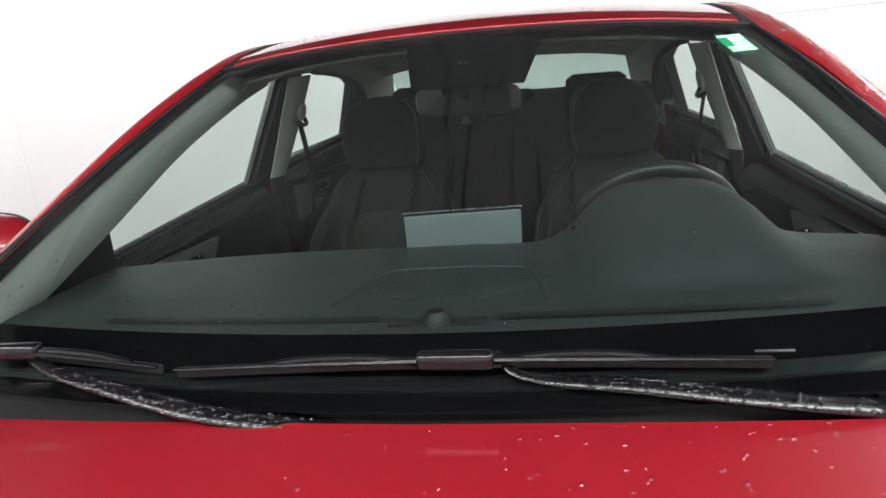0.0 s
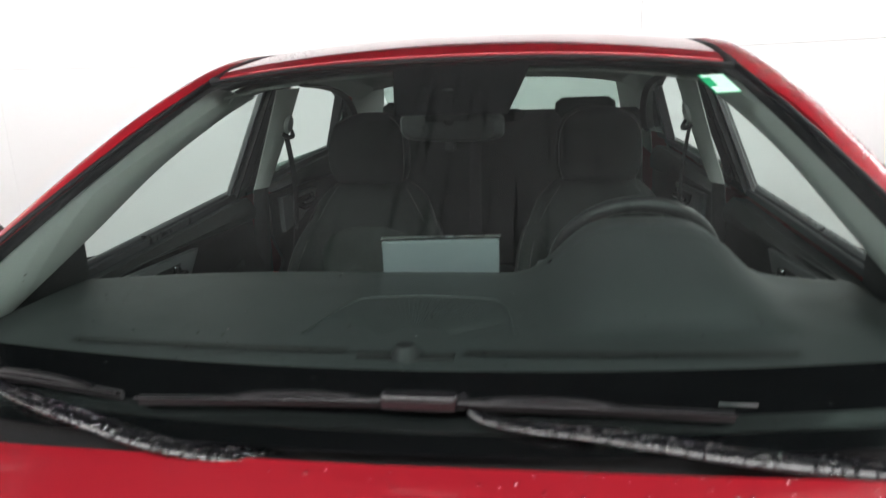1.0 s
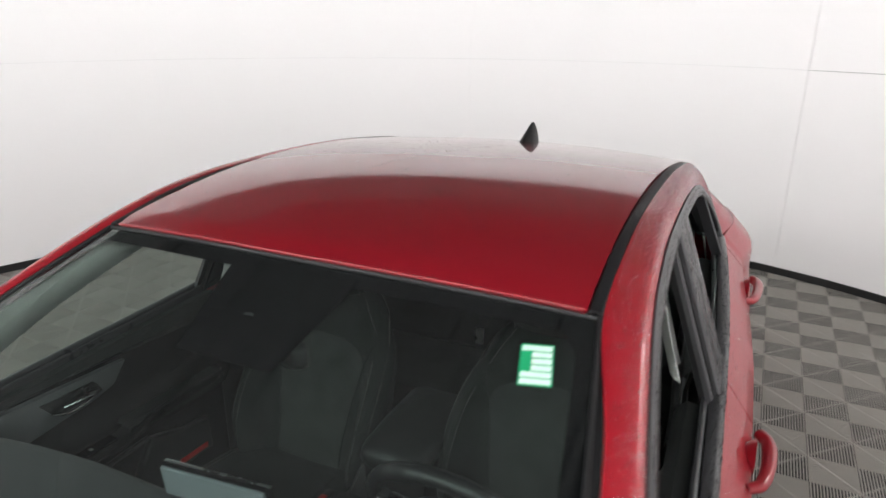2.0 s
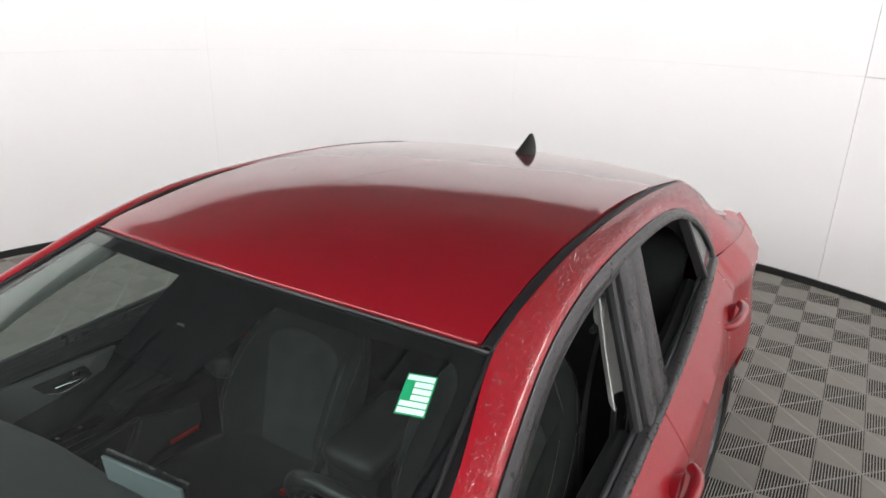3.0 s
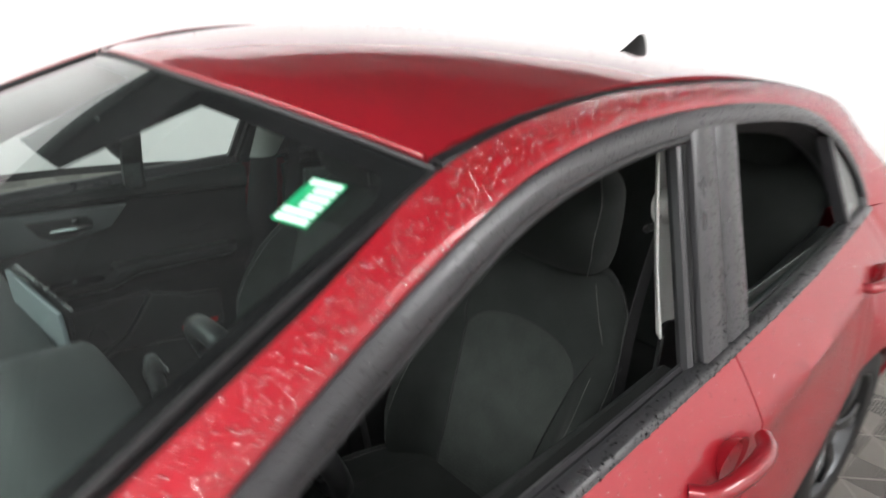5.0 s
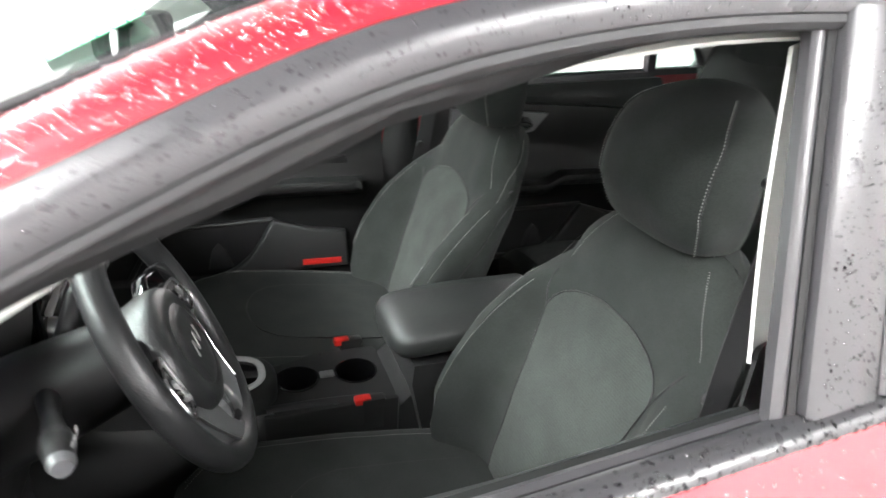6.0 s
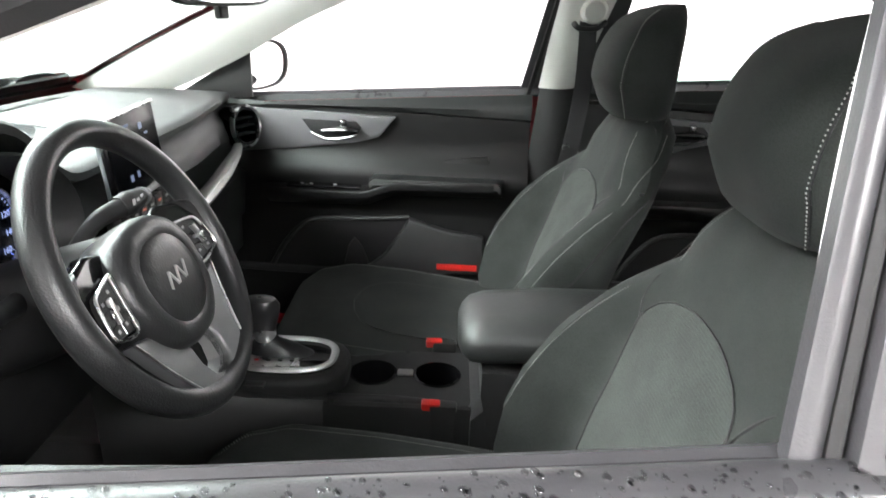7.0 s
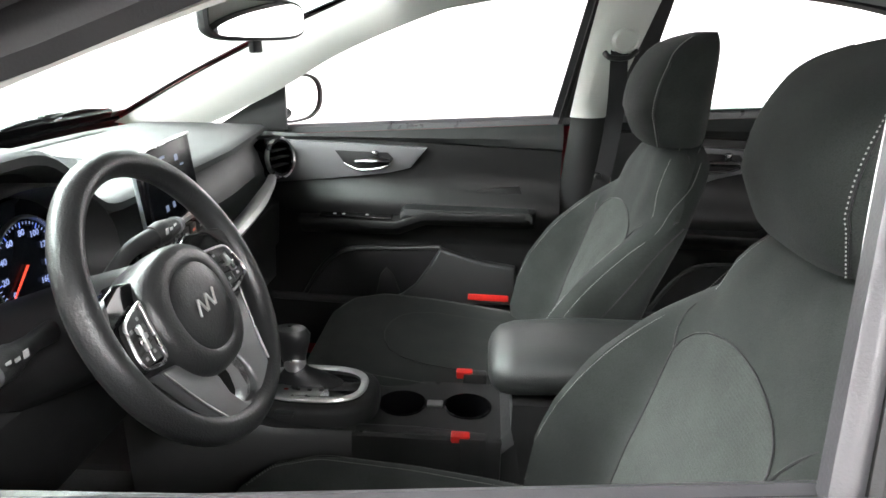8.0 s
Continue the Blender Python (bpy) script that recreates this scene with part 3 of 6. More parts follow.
def body_x(y, z):
    """Half width of the lower body."""
    t = (top_z(y) - z) / 0.75
    base = x_side(y, belt_z(y)) + 0.012 if y < 3.465 else float(np.interp(y, [p[1] for p in TAIL_OUT], [p[0] for p in TAIL_OUT]))
    if 3.2 < y < 3.465:
        base += (0.714 - 0.012 - x_side(3.465, belt_z(3.465))) * (y - 3.2) / 0.265
    u = max(0.0, t)
    line = 0.125 + 0.018 * math.sin(2.2 * (y - 1.6))
    x = base + 0.078 * min(1.0, u / line) ** 0.9 - 0.016 * min(1.0, max(0.0, u - line) / 0.16) + 0.030 * math.sin(math.pi * min(1.0, max(0.0, u - line - 0.10) / 0.9))
    if t > 0.62:
        x -= 0.03 * ((t - 0.62) / 0.38) ** 1.5
    if y < 1.1:
        x -= 0.30 * ((1.1 - y) / 1.1) ** 2.6
    if y > 3.3:
        x += 0.025 * math.exp(-(((y - 3.68) / 0.3) ** 2)) * math.exp(-(((t - 0.45) / 0.3) ** 2))
    return x


def arch(y, z, yc):
    return (y - yc) ** 2 + (z - 0.325) ** 2 < 0.352**2


FRONT_AXLE, REAR_AXLE = 0.91, 3.63


def top_z(y):
    if y < 1.28:
        return 0.945 - 0.02 * (1.28 - y) - 0.20 * max(0, (0.9 - y) / 0.9) ** 2
    if y > 3.47:
        return float(np.interp(y, [p[1] for p in TAIL_OUT], [p[2] for p in TAIL_OUT])) + 0.007
    return belt_z(y)


def body_piece(y0, y1, n, z_low=0.20, m=26):
    """A stretch of the side skin; it stops at the wheel arches."""
    bm = bmesh.new()
    ys = np.linspace(y0, y1, n)
    grid = {}
    for i, y in enumerate(ys):
        for j, s in enumerate(np.linspace(0, 1, m)):
            z = top_z(y) * (1 - s) + z_low * s
            yy = y
            for yc in (FRONT_AXLE, REAR_AXLE):
                if arch(yy, z, yc):
                    r = math.hypot(yy - yc, z - 0.325) + 1e-6
                    z = max(z, 0.325 + math.sqrt(max(0.0, 0.352**2 - (yy - yc) ** 2)))
            grid[i, j] = bm.verts.new((body_x(yy, z), yy, z))
    for i in range(n - 1):
        for j in range(m - 1):
            q = [grid[i, j], grid[i + 1, j], grid[i + 1, j + 1], grid[i, j + 1]]
            bm.faces.new(q)
    bmesh.ops.remove_doubles(bm, verts=bm.verts, dist=1e-5)
    return thick(bm, -0.012)


both("front_wing", body_piece(0.22, 1.298, 50), PAINT, car)
both("front_door", body_piece(1.302, 2.4955, 50), BEADED, car, "red front door skin with rain streaks")
both("rear_door", body_piece(2.4995, 3.395, 50), BEADED, car, "red rear door skin with rain streaks")
both("rear_wing", body_piece(3.399, 4.58, 60), BEADED, car, "red rear wing")
both("sill_panel", loft([[(body_x(y, 0.2) - 0.012, y, 0.24), (body_x(y, 0.2) - 0.02, y, 0.17), (body_x(y, 0.2) - 0.10, y, 0.15)] for y in np.linspace(1.25, 3.29, 12)]), PLASTIC, car)


def door_handle(yc):
    z = belt_z(yc) - 0.098
    x = body_x(yc, z)
    h = part("door_handle", tube([(x - 0.008, yc - 0.115, z + 0.003), (x + 0.02, yc - 0.09, z + 0.004), (x + 0.034, yc, z + 0.006), (x + 0.030, yc + 0.07, z + 0.008), (x + 0.012, yc + 0.10, z + 0.008)], [0.012, 0.015, 0.016, 0.017, 0.014], 12, 24, flat=1.0), PAINT, car, "red pull handle")
    cup = lathe([(0.0, -0.03), (0.018, -0.028), (0.036, -0.012), (0.044, 0.001)], 24)
    bmesh.ops.scale(cup, vec=(1.15, 0.8, 1), verts=cup.verts)
    bmesh.ops.transform(cup, matrix=axes((x + 0.004, yc + 0.01, z + 0.004), (0, 1, 0), (0, 0, 1)), verts=cup.verts)
    part("handle_cup", cup, PAINT, car, "red recess behind the handle")
    return h


door_handle(2.36)
door_handle(3.26)

# boot lid, rear glass and tail
rows = []
for s in np.linspace(0, 1, 16):
    y = 3.455 + 0.62 * s
    z = 1.352 - 0.10 * s - 0.165 * s**1.5
    xh = 0.535 + 0.05 * s
    rows.append([(xh * u, y + 0.02 * (1 - u * u), z + 0.02 * (1 - u * u)) for u in np.linspace(-1, 1, 21)])
rear_glass = part("rear_glass", loft(rows), SIDE_GLASS, car, "rear window")
rear_glass.visible_shadow = False
DECK = [(0.615, 4.06, 1.08), (0.61, 4.30, 1.018), (0.57, 4.48, 0.992), (0.55, 4.58, 0.962), (0.62, 4.62, 0.86), (0.66, 4.64, 0.65), (0.62, 4.58, 0.35)]
rows = []
for w0, y, z in cr(DECK, 30):
    rows.append([(w0 * u, y - 0.08 * u**4 * max(0.0, (y - 4.3) / 0.3), z + 0.012 * (1 - u * u)) for u in np.linspace(-1, 1, 25)])
part("boot", thick(loft(rows), -0.012), PAINT, car, "red boot lid and tail")
corner = loft([[(0.55, 4.50, 0.972), (0.63, 4.52, 0.952)], [(0.60, 4.56, 0.89), (0.71, 4.53, 0.87)], [(0.62, 4.58, 0.65), (0.73, 4.55, 0.65)], [(0.58, 4.52, 0.3), (0.69, 4.5, 0.25)]])
both("tail_corner", thick(corner, -0.01), PAINT, car)
part("nose", thick(loft([[(0.50 * u, 0.03 + 0.16 * u**4, 0.66), (0.56 * u, 0.0 + 0.16 * u**4, 0.45), (0.56 * u, 0.04 + 0.16 * u**4, 0.22)] for u in np.linspace(-1, 1, 21)]), -0.012), PAINT, car)


def wheel(x, y):
    sgn = 1 if x > 0 else -1
    m = axes((x, y, 0.318), (0, 1, 0), (0, 0, 1) if sgn > 0 else (0, 0, -1))
    w = part("wheel", lathe([(0.20, -0.09), (0.235, -0.10), (0.295, -0.10), (0.314, -0.085), (0.318, -0.04), (0.318, 0.04), (0.314, 0.085), (0.295, 0.10), (0.235, 0.10), (0.215, 0.092)], 48, m), TYRE, car, "black tyre")
    part("rim", lathe([(0.215, 0.095), (0.222, 0.098), (0.214, 0.088), (0.195, 0.03), (0.19, -0.09)], 48, m), ALLOY, w, "grey alloy rim")
    for k in range(5):
        a = 2 * math.pi * k / 5
        for d in (-0.14, 0.14):
            p0 = Vector((0.045 * math.cos(a), 0.045 * math.sin(a), 0.06))
            p1 = Vector((0.205 * math.cos(a + d), 0.205 * math.sin(a + d), 0.075))
            part("spoke", tube([m @ p0, m @ ((p0 + p1) / 2 + Vector((0, 0, 0.012))), m @ p1], [0.018, 0.013, 0.012], 8, 8, flat=0.7, up=(1, 0, 0.01)), ALLOY, w)
    part("hub", lathe([(0.0, 0.075), (0.03, 0.073), (0.05, 0.06), (0.055, 0.03)], 24, m), ALLOY, w)
    part("brake_disc", lathe([(0.05, 0.01), (0.14, 0.01), (0.14, -0.01), (0.05, -0.01)], 32, m), SILVER, w)


for x in (-0.705, 0.705):
    for y in (FRONT_AXLE, REAR_AXLE):
        wheel(x, y)
both("arch_liner", loft([[(0.60, REAR_AXLE + 0.36 * math.cos(a), 0.325 + 0.36 * math.sin(a)), (0.785, REAR_AXLE + 0.36 * math.cos(a), 0.325 + 0.36 * math.sin(a))] for a in np.linspace(0, math.pi, 24)]), PLASTIC, car)
part("underbody", box(0, 2.3, 0.22, 1.4, 4.2, 0.05, 0.01), PLASTIC, car)


# door mirrors
def door_mirror(s):
    rows = []
    a, b = np.array((s * 0.85, 1.586, 1.035)), np.array((s * 1.05, 1.666, 1.04))
    ax = (b - a) / np.linalg.norm(b - a)
    nrm = np.array((-ax[1] * s, ax[0] * s, 0)) * (1 if s > 0 else 1)
    nrm = nrm if nrm[1] > 0 else -nrm
    c = (a + b) / 2
    for d, k in ((0.012, 1.0), (0.0, 1.03), (-0.03, 1.0), (-0.07, 0.82), (-0.095, 0.5), (-0.103, 0.15)):
        rows.append([c + nrm * d + ax * (0.120 * k * math.copysign(abs(math.cos(q)) ** 0.75, math.cos(q))) + np.array((0, 0, 0.070 * k * math.copysign(abs(math.sin(q)) ** 0.8, math.sin(q)))) for q in np.linspace(0, 2 * math.pi, 36, endpoint=False)])
    shell = part("door_mirror", loft(rows, close_u=True, caps=True), PAINT, car, "red door mirror housing")
    rows = []
    for d, k in ((0.0125, 1.02), (0.022, 0.985), (0.020, 0.90), (0.010, 0.87)):
        rows.append([c + nrm * d + ax * (0.120 * k * math.copysign(abs(math.cos(q)) ** 0.75, math.cos(q))) + np.array((0, 0, 0.070 * k * math.copysign(abs(math.sin(q)) ** 0.8, math.sin(q)))) for q in np.linspace(0, 2 * math.pi, 36, endpoint=False)])
    part("mirror_rim", loft(rows, close_u=True), PLASTIC, shell)
    disc = loft([[c + nrm * 0.0145 + ax * (0.120 * k * math.copysign(abs(math.cos(q)) ** 0.75, math.cos(q))) + np.array((0, 0, 0.070 * k * math.copysign(abs(math.sin(q)) ** 0.8, math.sin(q)))) for q in np.linspace(0, 2 * math.pi, 36, endpoint=False)] for k in (0.885, 0.4, 0.01)], close_u=True)
    part("mirror_glass", disc, MIRROR, shell, "silver mirror glass")
    part("mirror_arm", tube([(s * 0.775, 1.595, 0.975), (s * 0.83, 1.598, 0.985), (s * 0.90, 1.605, 1.0)], [0.03, 0.026, 0.03], 10, 10, flat=0.6), PLASTIC, shell)


door_mirror(-1)
door_mirror(1)


# wipers
def wiper(tip_a, tip_b, arm, label):
    w = part("wiper", tube(arm, [0.007, 0.011, 0.014, 0.017, 0.019, 0.019], 12, 40, flat=0.5), WIPER, car, label)
    a, b = np.array(tip_a), np.array(tip_b)
    mid = (a + b) / 2
    line = [a, (a + mid) / 2 + (0, 0, 0.004), mid + (0, 0, 0.006), (b + mid) / 2 + (0, 0, 0.004), b]
    part("blade", tube(line, 0.0042, 6, 30, flat=1.6), RUBBER, w, "black rubber wiper blade")
    part("blade_spine", tube([p + np.array((0, -0.008, 0.007)) for p in line], [0.003, 0.005, 0.006, 0.005, 0.003], 8, 30, flat=0.7), WIPER, w)
    for t in (0.3, 0.7):
        c = a * (1 - t) + b * t
        d = (b - a) / np.linalg.norm(b - a)
        part("bridge", tube([c - d * 0.09 + (0, -0.004, 0.008), c - d * 0.04 + (0, -0.006, 0.016), c + d * 0.04 + (0, -0.006, 0.016), c + d * 0.09 + (0, -0.004, 0.008)], 0.005, 8, 14, flat=0.8), WIPER, w)
    part("joint_cover", box(mid[0], mid[1] - 0.01, mid[2] + 0.014, 0.085, 0.02, 0.02, 0.006, 3), WIPER, w)


ARM_A = [(0.088, 1.130, 1.010), (0.115, 1.109, 0.993), (0.249, 1.10, 0.982), (0.364, 1.097, 0.968), (0.48, 1.108, 0.952), (0.60, 1.13, 0.93)]
ARM_B = [(-0.532, 1.163, 1.018), (-0.473, 1.132, 0.998), (-0.371, 1.102, 0.984), (-0.256, 1.083, 0.964), (-0.141, 1.084, 0.948), (-0.06, 1.095, 0.93)]
wiper((-0.285, 1.112, 1.0), (0.375, 1.122, 0.998), ARM_A, "black wiper arm wet with rain")
wiper((-0.74, 1.175, 1.012), (-0.315, 1.125, 0.998), ARM_B, "black wiper arm wet with rain")

# ---- inside the car: linings ----
rows = []
for v in np.linspace(0, 1, 24):
    row = []
    for u in np.linspace(-1, 1, 25):
        y = YF(u * 0.5) + 0.03 + (3.40 - 2.0) * v
        x = u * (ditch_at(y)[0] + 0.02)
        row.append((x, y, roof_z(x * 0.9, y) - 0.045 - 0.02 * abs(u) ** 4))
    rows.append(row)
part("headliner", thick(loft(rows), -0.006), HEADLINER, car, "pale grey felt headliner")


def inner_band(pts_a, pts_b, n=24, out=0.012):
    a, b = cr(pts_a, n), cr(pts_b, n)
    rows = []
    for p, q in zip(a, b):
        rows.append([p * (1 - s) + q * s + np.array((-out * 4 * s * (1 - s), 0, 0)) for s in np.linspace(0, 1, 7)])
    return thick(loft(rows), 0.004)


both("front_pillar_trim", inner_band([tuple(screen_point(0.968, v, -0.012)) for v in (0.04, 0.35, 0.62, 0.85, 0.985)], [(0.738, 1.40, 0.965), (0.70, 1.64, 1.075), (0.65, 1.84, 1.185), (0.60, 2.06, 1.275), (0.572, 2.2, 1.318)]), GREY, car, "pale grey front pillar trim")
both("roof_side_trim", inner_band([(0.535, 2.0, 1.335), (0.535, 2.4, 1.372), (0.53, 2.9, 1.375), (0.51, 3.35, 1.335)], [(0.62, 2.06, 1.285), (0.605, 2.4, 1.335), (0.60, 2.9, 1.335), (0.58, 3.3, 1.27)]), GREY, car, "pale grey headliner edge over the doors")
both("pillar_trim_upper", inner_band([(0.700, 2.422, 1.032), (0.660, 2.436, 1.16), (0.612, 2.462, 1.33)], [(0.690, 2.505, 1.036), (0.645, 2.545, 1.16), (0.59, 2.60, 1.335)], 14, 0.022), GREY, car, "pale grey upper door pillar trim")
both("pillar_trim_lower", inner_band([(0.705, 2.39, 0.40), (0.712, 2.40, 0.75), (0.699, 2.424, 1.036)], [(0.70, 2.56, 0.40), (0.705, 2.52, 0.75), (0.692, 2.51, 1.04)], 14, 0.02), PLASTIC, car, "black lower door pillar trim")
both("rear_pillar_trim", inner_band([(0.60, 3.28, 1.28), (0.65, 3.42, 1.12), (0.67, 3.45, 1.0)], [(0.50, 3.44, 1.34), (0.56, 3.70, 1.20), (0.60, 3.85, 1.08)], 14, 0.0), GREY, car, "pale grey rear pillar trim")


def door_lining(y0, y1, y_tip, front):
    """A door's inner panel with its pad, inlay, lever, armrest and pocket, on the passenger's side; the twin is mirrored."""
    out = []
    def skin(y, z):
        return 0.735 - 0.03 * math.exp(-((z - 0.77) / 0.05) ** 2) + 0.02 * max(0, (z - 0.95) / 0.1) + (0.012 if z < 0.7 else 0)
    ys0 = y0 - (0.24 if front else 0.06)
    rows = [[(skin(y, z), y, z) for z in list(np.linspace(0.33, 0.955 if front else 0.992, 33))] for y in np.linspace(ys0, y1, 24)]
    out.append(("door_lining", thick(loft(rows), 0.01), DOOR_CARD, "black moulded door lining"))
    rows = []
    for y in np.linspace(ys0, y1, 26):
        zt, zb = belt_z(y) - 0.010, 0.962 - 0.025 * (y - y0) / (y1 - y0) + (0.0 if front else 0.03)
        rows.append([(0.776, y, zt - 0.002), (0.738, y, zt + 0.003), (0.722, y, zt - 0.012), (0.712, y, (zt + zb) / 2), (0.716, y, zb + 0.008), (0.73, y, zb)])
    out.append(("door_pad", loft(rows), VINYL, "soft dark grey door shoulder pad"))
    top0, low0 = 0.952, 0.832
    ol = [(y0 + 0.01, top0), (y_tip, top0 - 0.012), (y_tip - 0.045, 0.885), (y_tip - 0.11, 0.868), (y0 + 0.16, 0.848), (y0 + 0.01, low0)]
    if not front:
        ol = [(a, b + 0.02) for a, b in ol]
    out.append(("inlay", prism([(a, b) for a, b in ol], 0.020, "x", 0.708, 0.003), DARK_SILVER, "satin grey inlay"))
    yl, zl = (1.885, 0.905) if front else (y_tip - 0.13, 0.93)
    bez = [(yl - 0.085, zl + 0.022), (yl + 0.06, zl + 0.020), (yl + 0.075, zl + 0.004), (yl + 0.06, zl - 0.018), (yl - 0.02, zl - 0.026), (yl - 0.06, zl - 0.012)]
    out.append(("lever_bezel", prism([(a, b) for a, b in bez], 0.006, "x", 0.704, 0.002), PLASTIC, ""))
    out.append(("lever_rim", tube([(0.703, yl - 0.06, zl - 0.012), (0.699, yl - 0.02, zl - 0.027), (0.698, yl + 0.03, zl - 0.023), (0.700, yl + 0.066, zl - 0.012)], 0.0034, 8, 20), LEVER, "silver rim"))
    out.append(("door_lever", tube([(0.702, yl - 0.03, zl - 0.006), (0.695, yl + 0.0, zl - 0.002), (0.690, yl + 0.04, zl + 0.001), (0.694, yl + 0.066, zl - 0.002)], [0.007, 0.012, 0.016, 0.010], 10, 20, flat=0.7), LEVER, "silver door lever"))
    out.append(("lock_knob", box(0.69, yl + 0.028, zl + 0.016, 0.012, 0.020, 0.022, 0.006, 3), LEVER, "silver lock knob"))
    ya, yb = (1.70, 2.345) if front else (y0 + 0.12, y1 - 0.12)
    arm = []
    for y in np.linspace(ya, yb, 34):
        s = (y - ya) / (yb - ya)
        zt = 0.748 + 0.03 * min(1, max(0, (s - 0.42) / 0.12)) + 0.008 * s
        w2 = 0.052 + 0.022 * min(1, s * 2)
        if s > 0.93:
            w2 *= 1 - 0.35 * ((s - 0.93) / 0.07) ** 2
        arm.append([(0.735, y, zt + 0.002), (0.722 - w2 * 0.7, y, zt + 0.001), (0.722 - w2 * 0.96, y, zt - 0.004), (0.722 - w2, y, zt - 0.012), (0.722 - w2 * 0.96, y, zt - 0.024), (0.722 - w2 * 0.6, y, zt - 0.042), (0.712, y, zt - 0.056), (0.735, y, zt - 0.064)])
    out.append(("armrest", loft(arm, caps=True), DOOR_CARD, "padded black door armrest"))
    if front:
        pad = [[(0.722 - q * 0.070, y, 0.784 + 0.004 * math.sin(math.pi * q) - (0.010 if y in (1.985, 2.335) else 0.0) - (0.016 if q in (0.0, 1.0) else 0.0)) for q in (0.0, 0.08, 0.3, 0.6, 0.85, 0.95, 1.0)] for y in (1.985, 1.997, 2.05, 2.15, 2.25, 2.325, 2.335)]
        out.append(("armrest_pad", loft(pad), VINYL, "soft black armrest pad"))
        out.append(("pull_recess", prism([(2.02, 0.800), (2.14, 0.802), (2.19, 0.83), (2.30, 0.845), (2.32, 0.79), (2.05, 0.785)], 0.008, "x", 0.714, 0.003), DOOR_CARD, ""))
        out.append(("switch_plate", box(0.690, 1.86, 0.7535, 0.055, 0.20, 0.006, 0.002), GLOSS, ""))
        for q in (1.80, 1.825, 1.89):
            out.append(("switch_mark", box(0.680, q, 0.7572, 0.010, 0.008, 0.0012), MARK, ""))
    dy = y0 - 1.62
    pk = [(1.695 + dy, 0.500), (1.740 + dy, 0.575), (1.790 + dy, 0.628), (1.835 + dy, 0.645), (1.96 + dy, 0.652), (2.09 + dy, 0.660), (2.055 + dy, 0.600), (2.020 + dy, 0.548), (1.985 + dy, 0.518), (1.93 + dy, 0.506)]
    out.append(("map_pocket", prism(pk, 0.006, "x", 0.726, 0.002), SEAL, "black map pocket"))
    out.append(("bottle_rest", prism([(1.905 + dy, 0.512), (1.918 + dy, 0.57), (1.935 + dy, 0.592), (1.955 + dy, 0.57), (1.975 + dy, 0.516)], 0.010, "x", 0.718, 0.003), RUBBER, ""))
    out.append(("pocket_rim", tube([(0.720, a, b) for a, b in pk[:6]], 0.0075, 8, 40), PLASTIC, ""))
    out.append(("pocket_flap", prism([(2.09 + dy, 0.660), (2.20 + dy, 0.628), (2.30 + dy, 0.615), (2.31 + dy, 0.500), (1.93 + dy, 0.490), (1.985 + dy, 0.518), (2.020 + dy, 0.548), (2.055 + dy, 0.600)], 0.030, "x", 0.704, 0.010, 3), PLASTIC, ""))
    out.append(("pocket_ledge", tube([(0.712, 1.60 + dy, 0.494), (0.708, 1.75 + dy, 0.493), (0.706, 1.98 + dy, 0.490)], 0.010, 8, 16, flat=1.2), PLASTIC, ""))
    if front:
        out.append(("reflector", box(0.706, 2.228, 0.522, 0.008, 0.115, 0.020, 0.003), RED, "red door reflector"))
    return out


for nm, bm, mat, lab in door_lining(1.62, 2.408, 2.05, True) + door_lining(2.60, 3.30, 2.92, False):
    for v in bm.verts:
        v.co.x += x_side(v.co.y, belt_z(v.co.y)) - x_side(1.9, belt_z(1.9))
    near_side, far_side = both(nm, bm, mat, car, lab)
    if nm == "door_pad":
        near_side.location.z = -0.013
# black seal round the driver's door opening
band = []
for y in np.linspace(1.50, 2.40, 30):
    zo = float(np.interp(y, [p[0] for p in OPEN], [p[1] for p in OPEN]))
    zl = zo - float(np.interp(y, (1.5, 1.93, 2.1, 2.4), (0.044, 0.055, 0.048, 0.018)))
    band.append([(x_side(y, zo + 0.03) - 0.03, y, zo + 0.03), (x_side(y, zo) - 0.034, y, zo), (x_side(y, zl) - 0.048, y, zl + 0.012), (x_side(y, zl) - 0.056, y, zl), (x_side(y, zl) - 0.066, y, zl + 0.006)])
part("door_opening_seal", thick(loft(band), 0.004), SEAL, car, "black rubber seal round the door opening")
# triangle behind the door mirror
tri = prism([(1.43, 0.955), (1.665, 0.975), (1.665, 1.098), (1.60, 1.06)], 0.012, "x", 0.735, 0.003)
both("mirror_triangle", tri, PLASTIC, car)
part("floor_carpet", thick(loft([[(x, y, 0.27 + 0.14 * math.exp(-(x / 0.12) ** 2) + (0.35 if y < 1.25 else 0) * (1.3 - y) / 0.1) for x in np.linspace(-0.72, 0.72, 25)] for y in (1.2, 1.25, 1.3, 1.6, 2.0, 2.5, 3.0, 3.3)]), 0.01), CARPET, car, "black carpet")
part("parcel_shelf", box(0, 3.72, 1.06, 1.22, 0.62, 0.02, 0.006), CARPET, car)
part("firewall", box(0, 1.14, 0.62, 1.42, 0.03, 0.62, 0.005), CARPET, car)

# ---- dashboard ----
def dash_top(x, y):
    """Height of the dashboard's upper face."""
    z = 0.993 + 0.006 * (1 - ((y - 1.45) / 0.25) ** 2) - 0.03 * max(0, abs(x) - 0.45) ** 1.2
    hood = 0.97 * math.exp(-((x - 0.355) / 0.155) ** 4) * min(1, max(0, (y - 1.36) / 0.20)) ** 0.8
    return z + 0.108 * hood


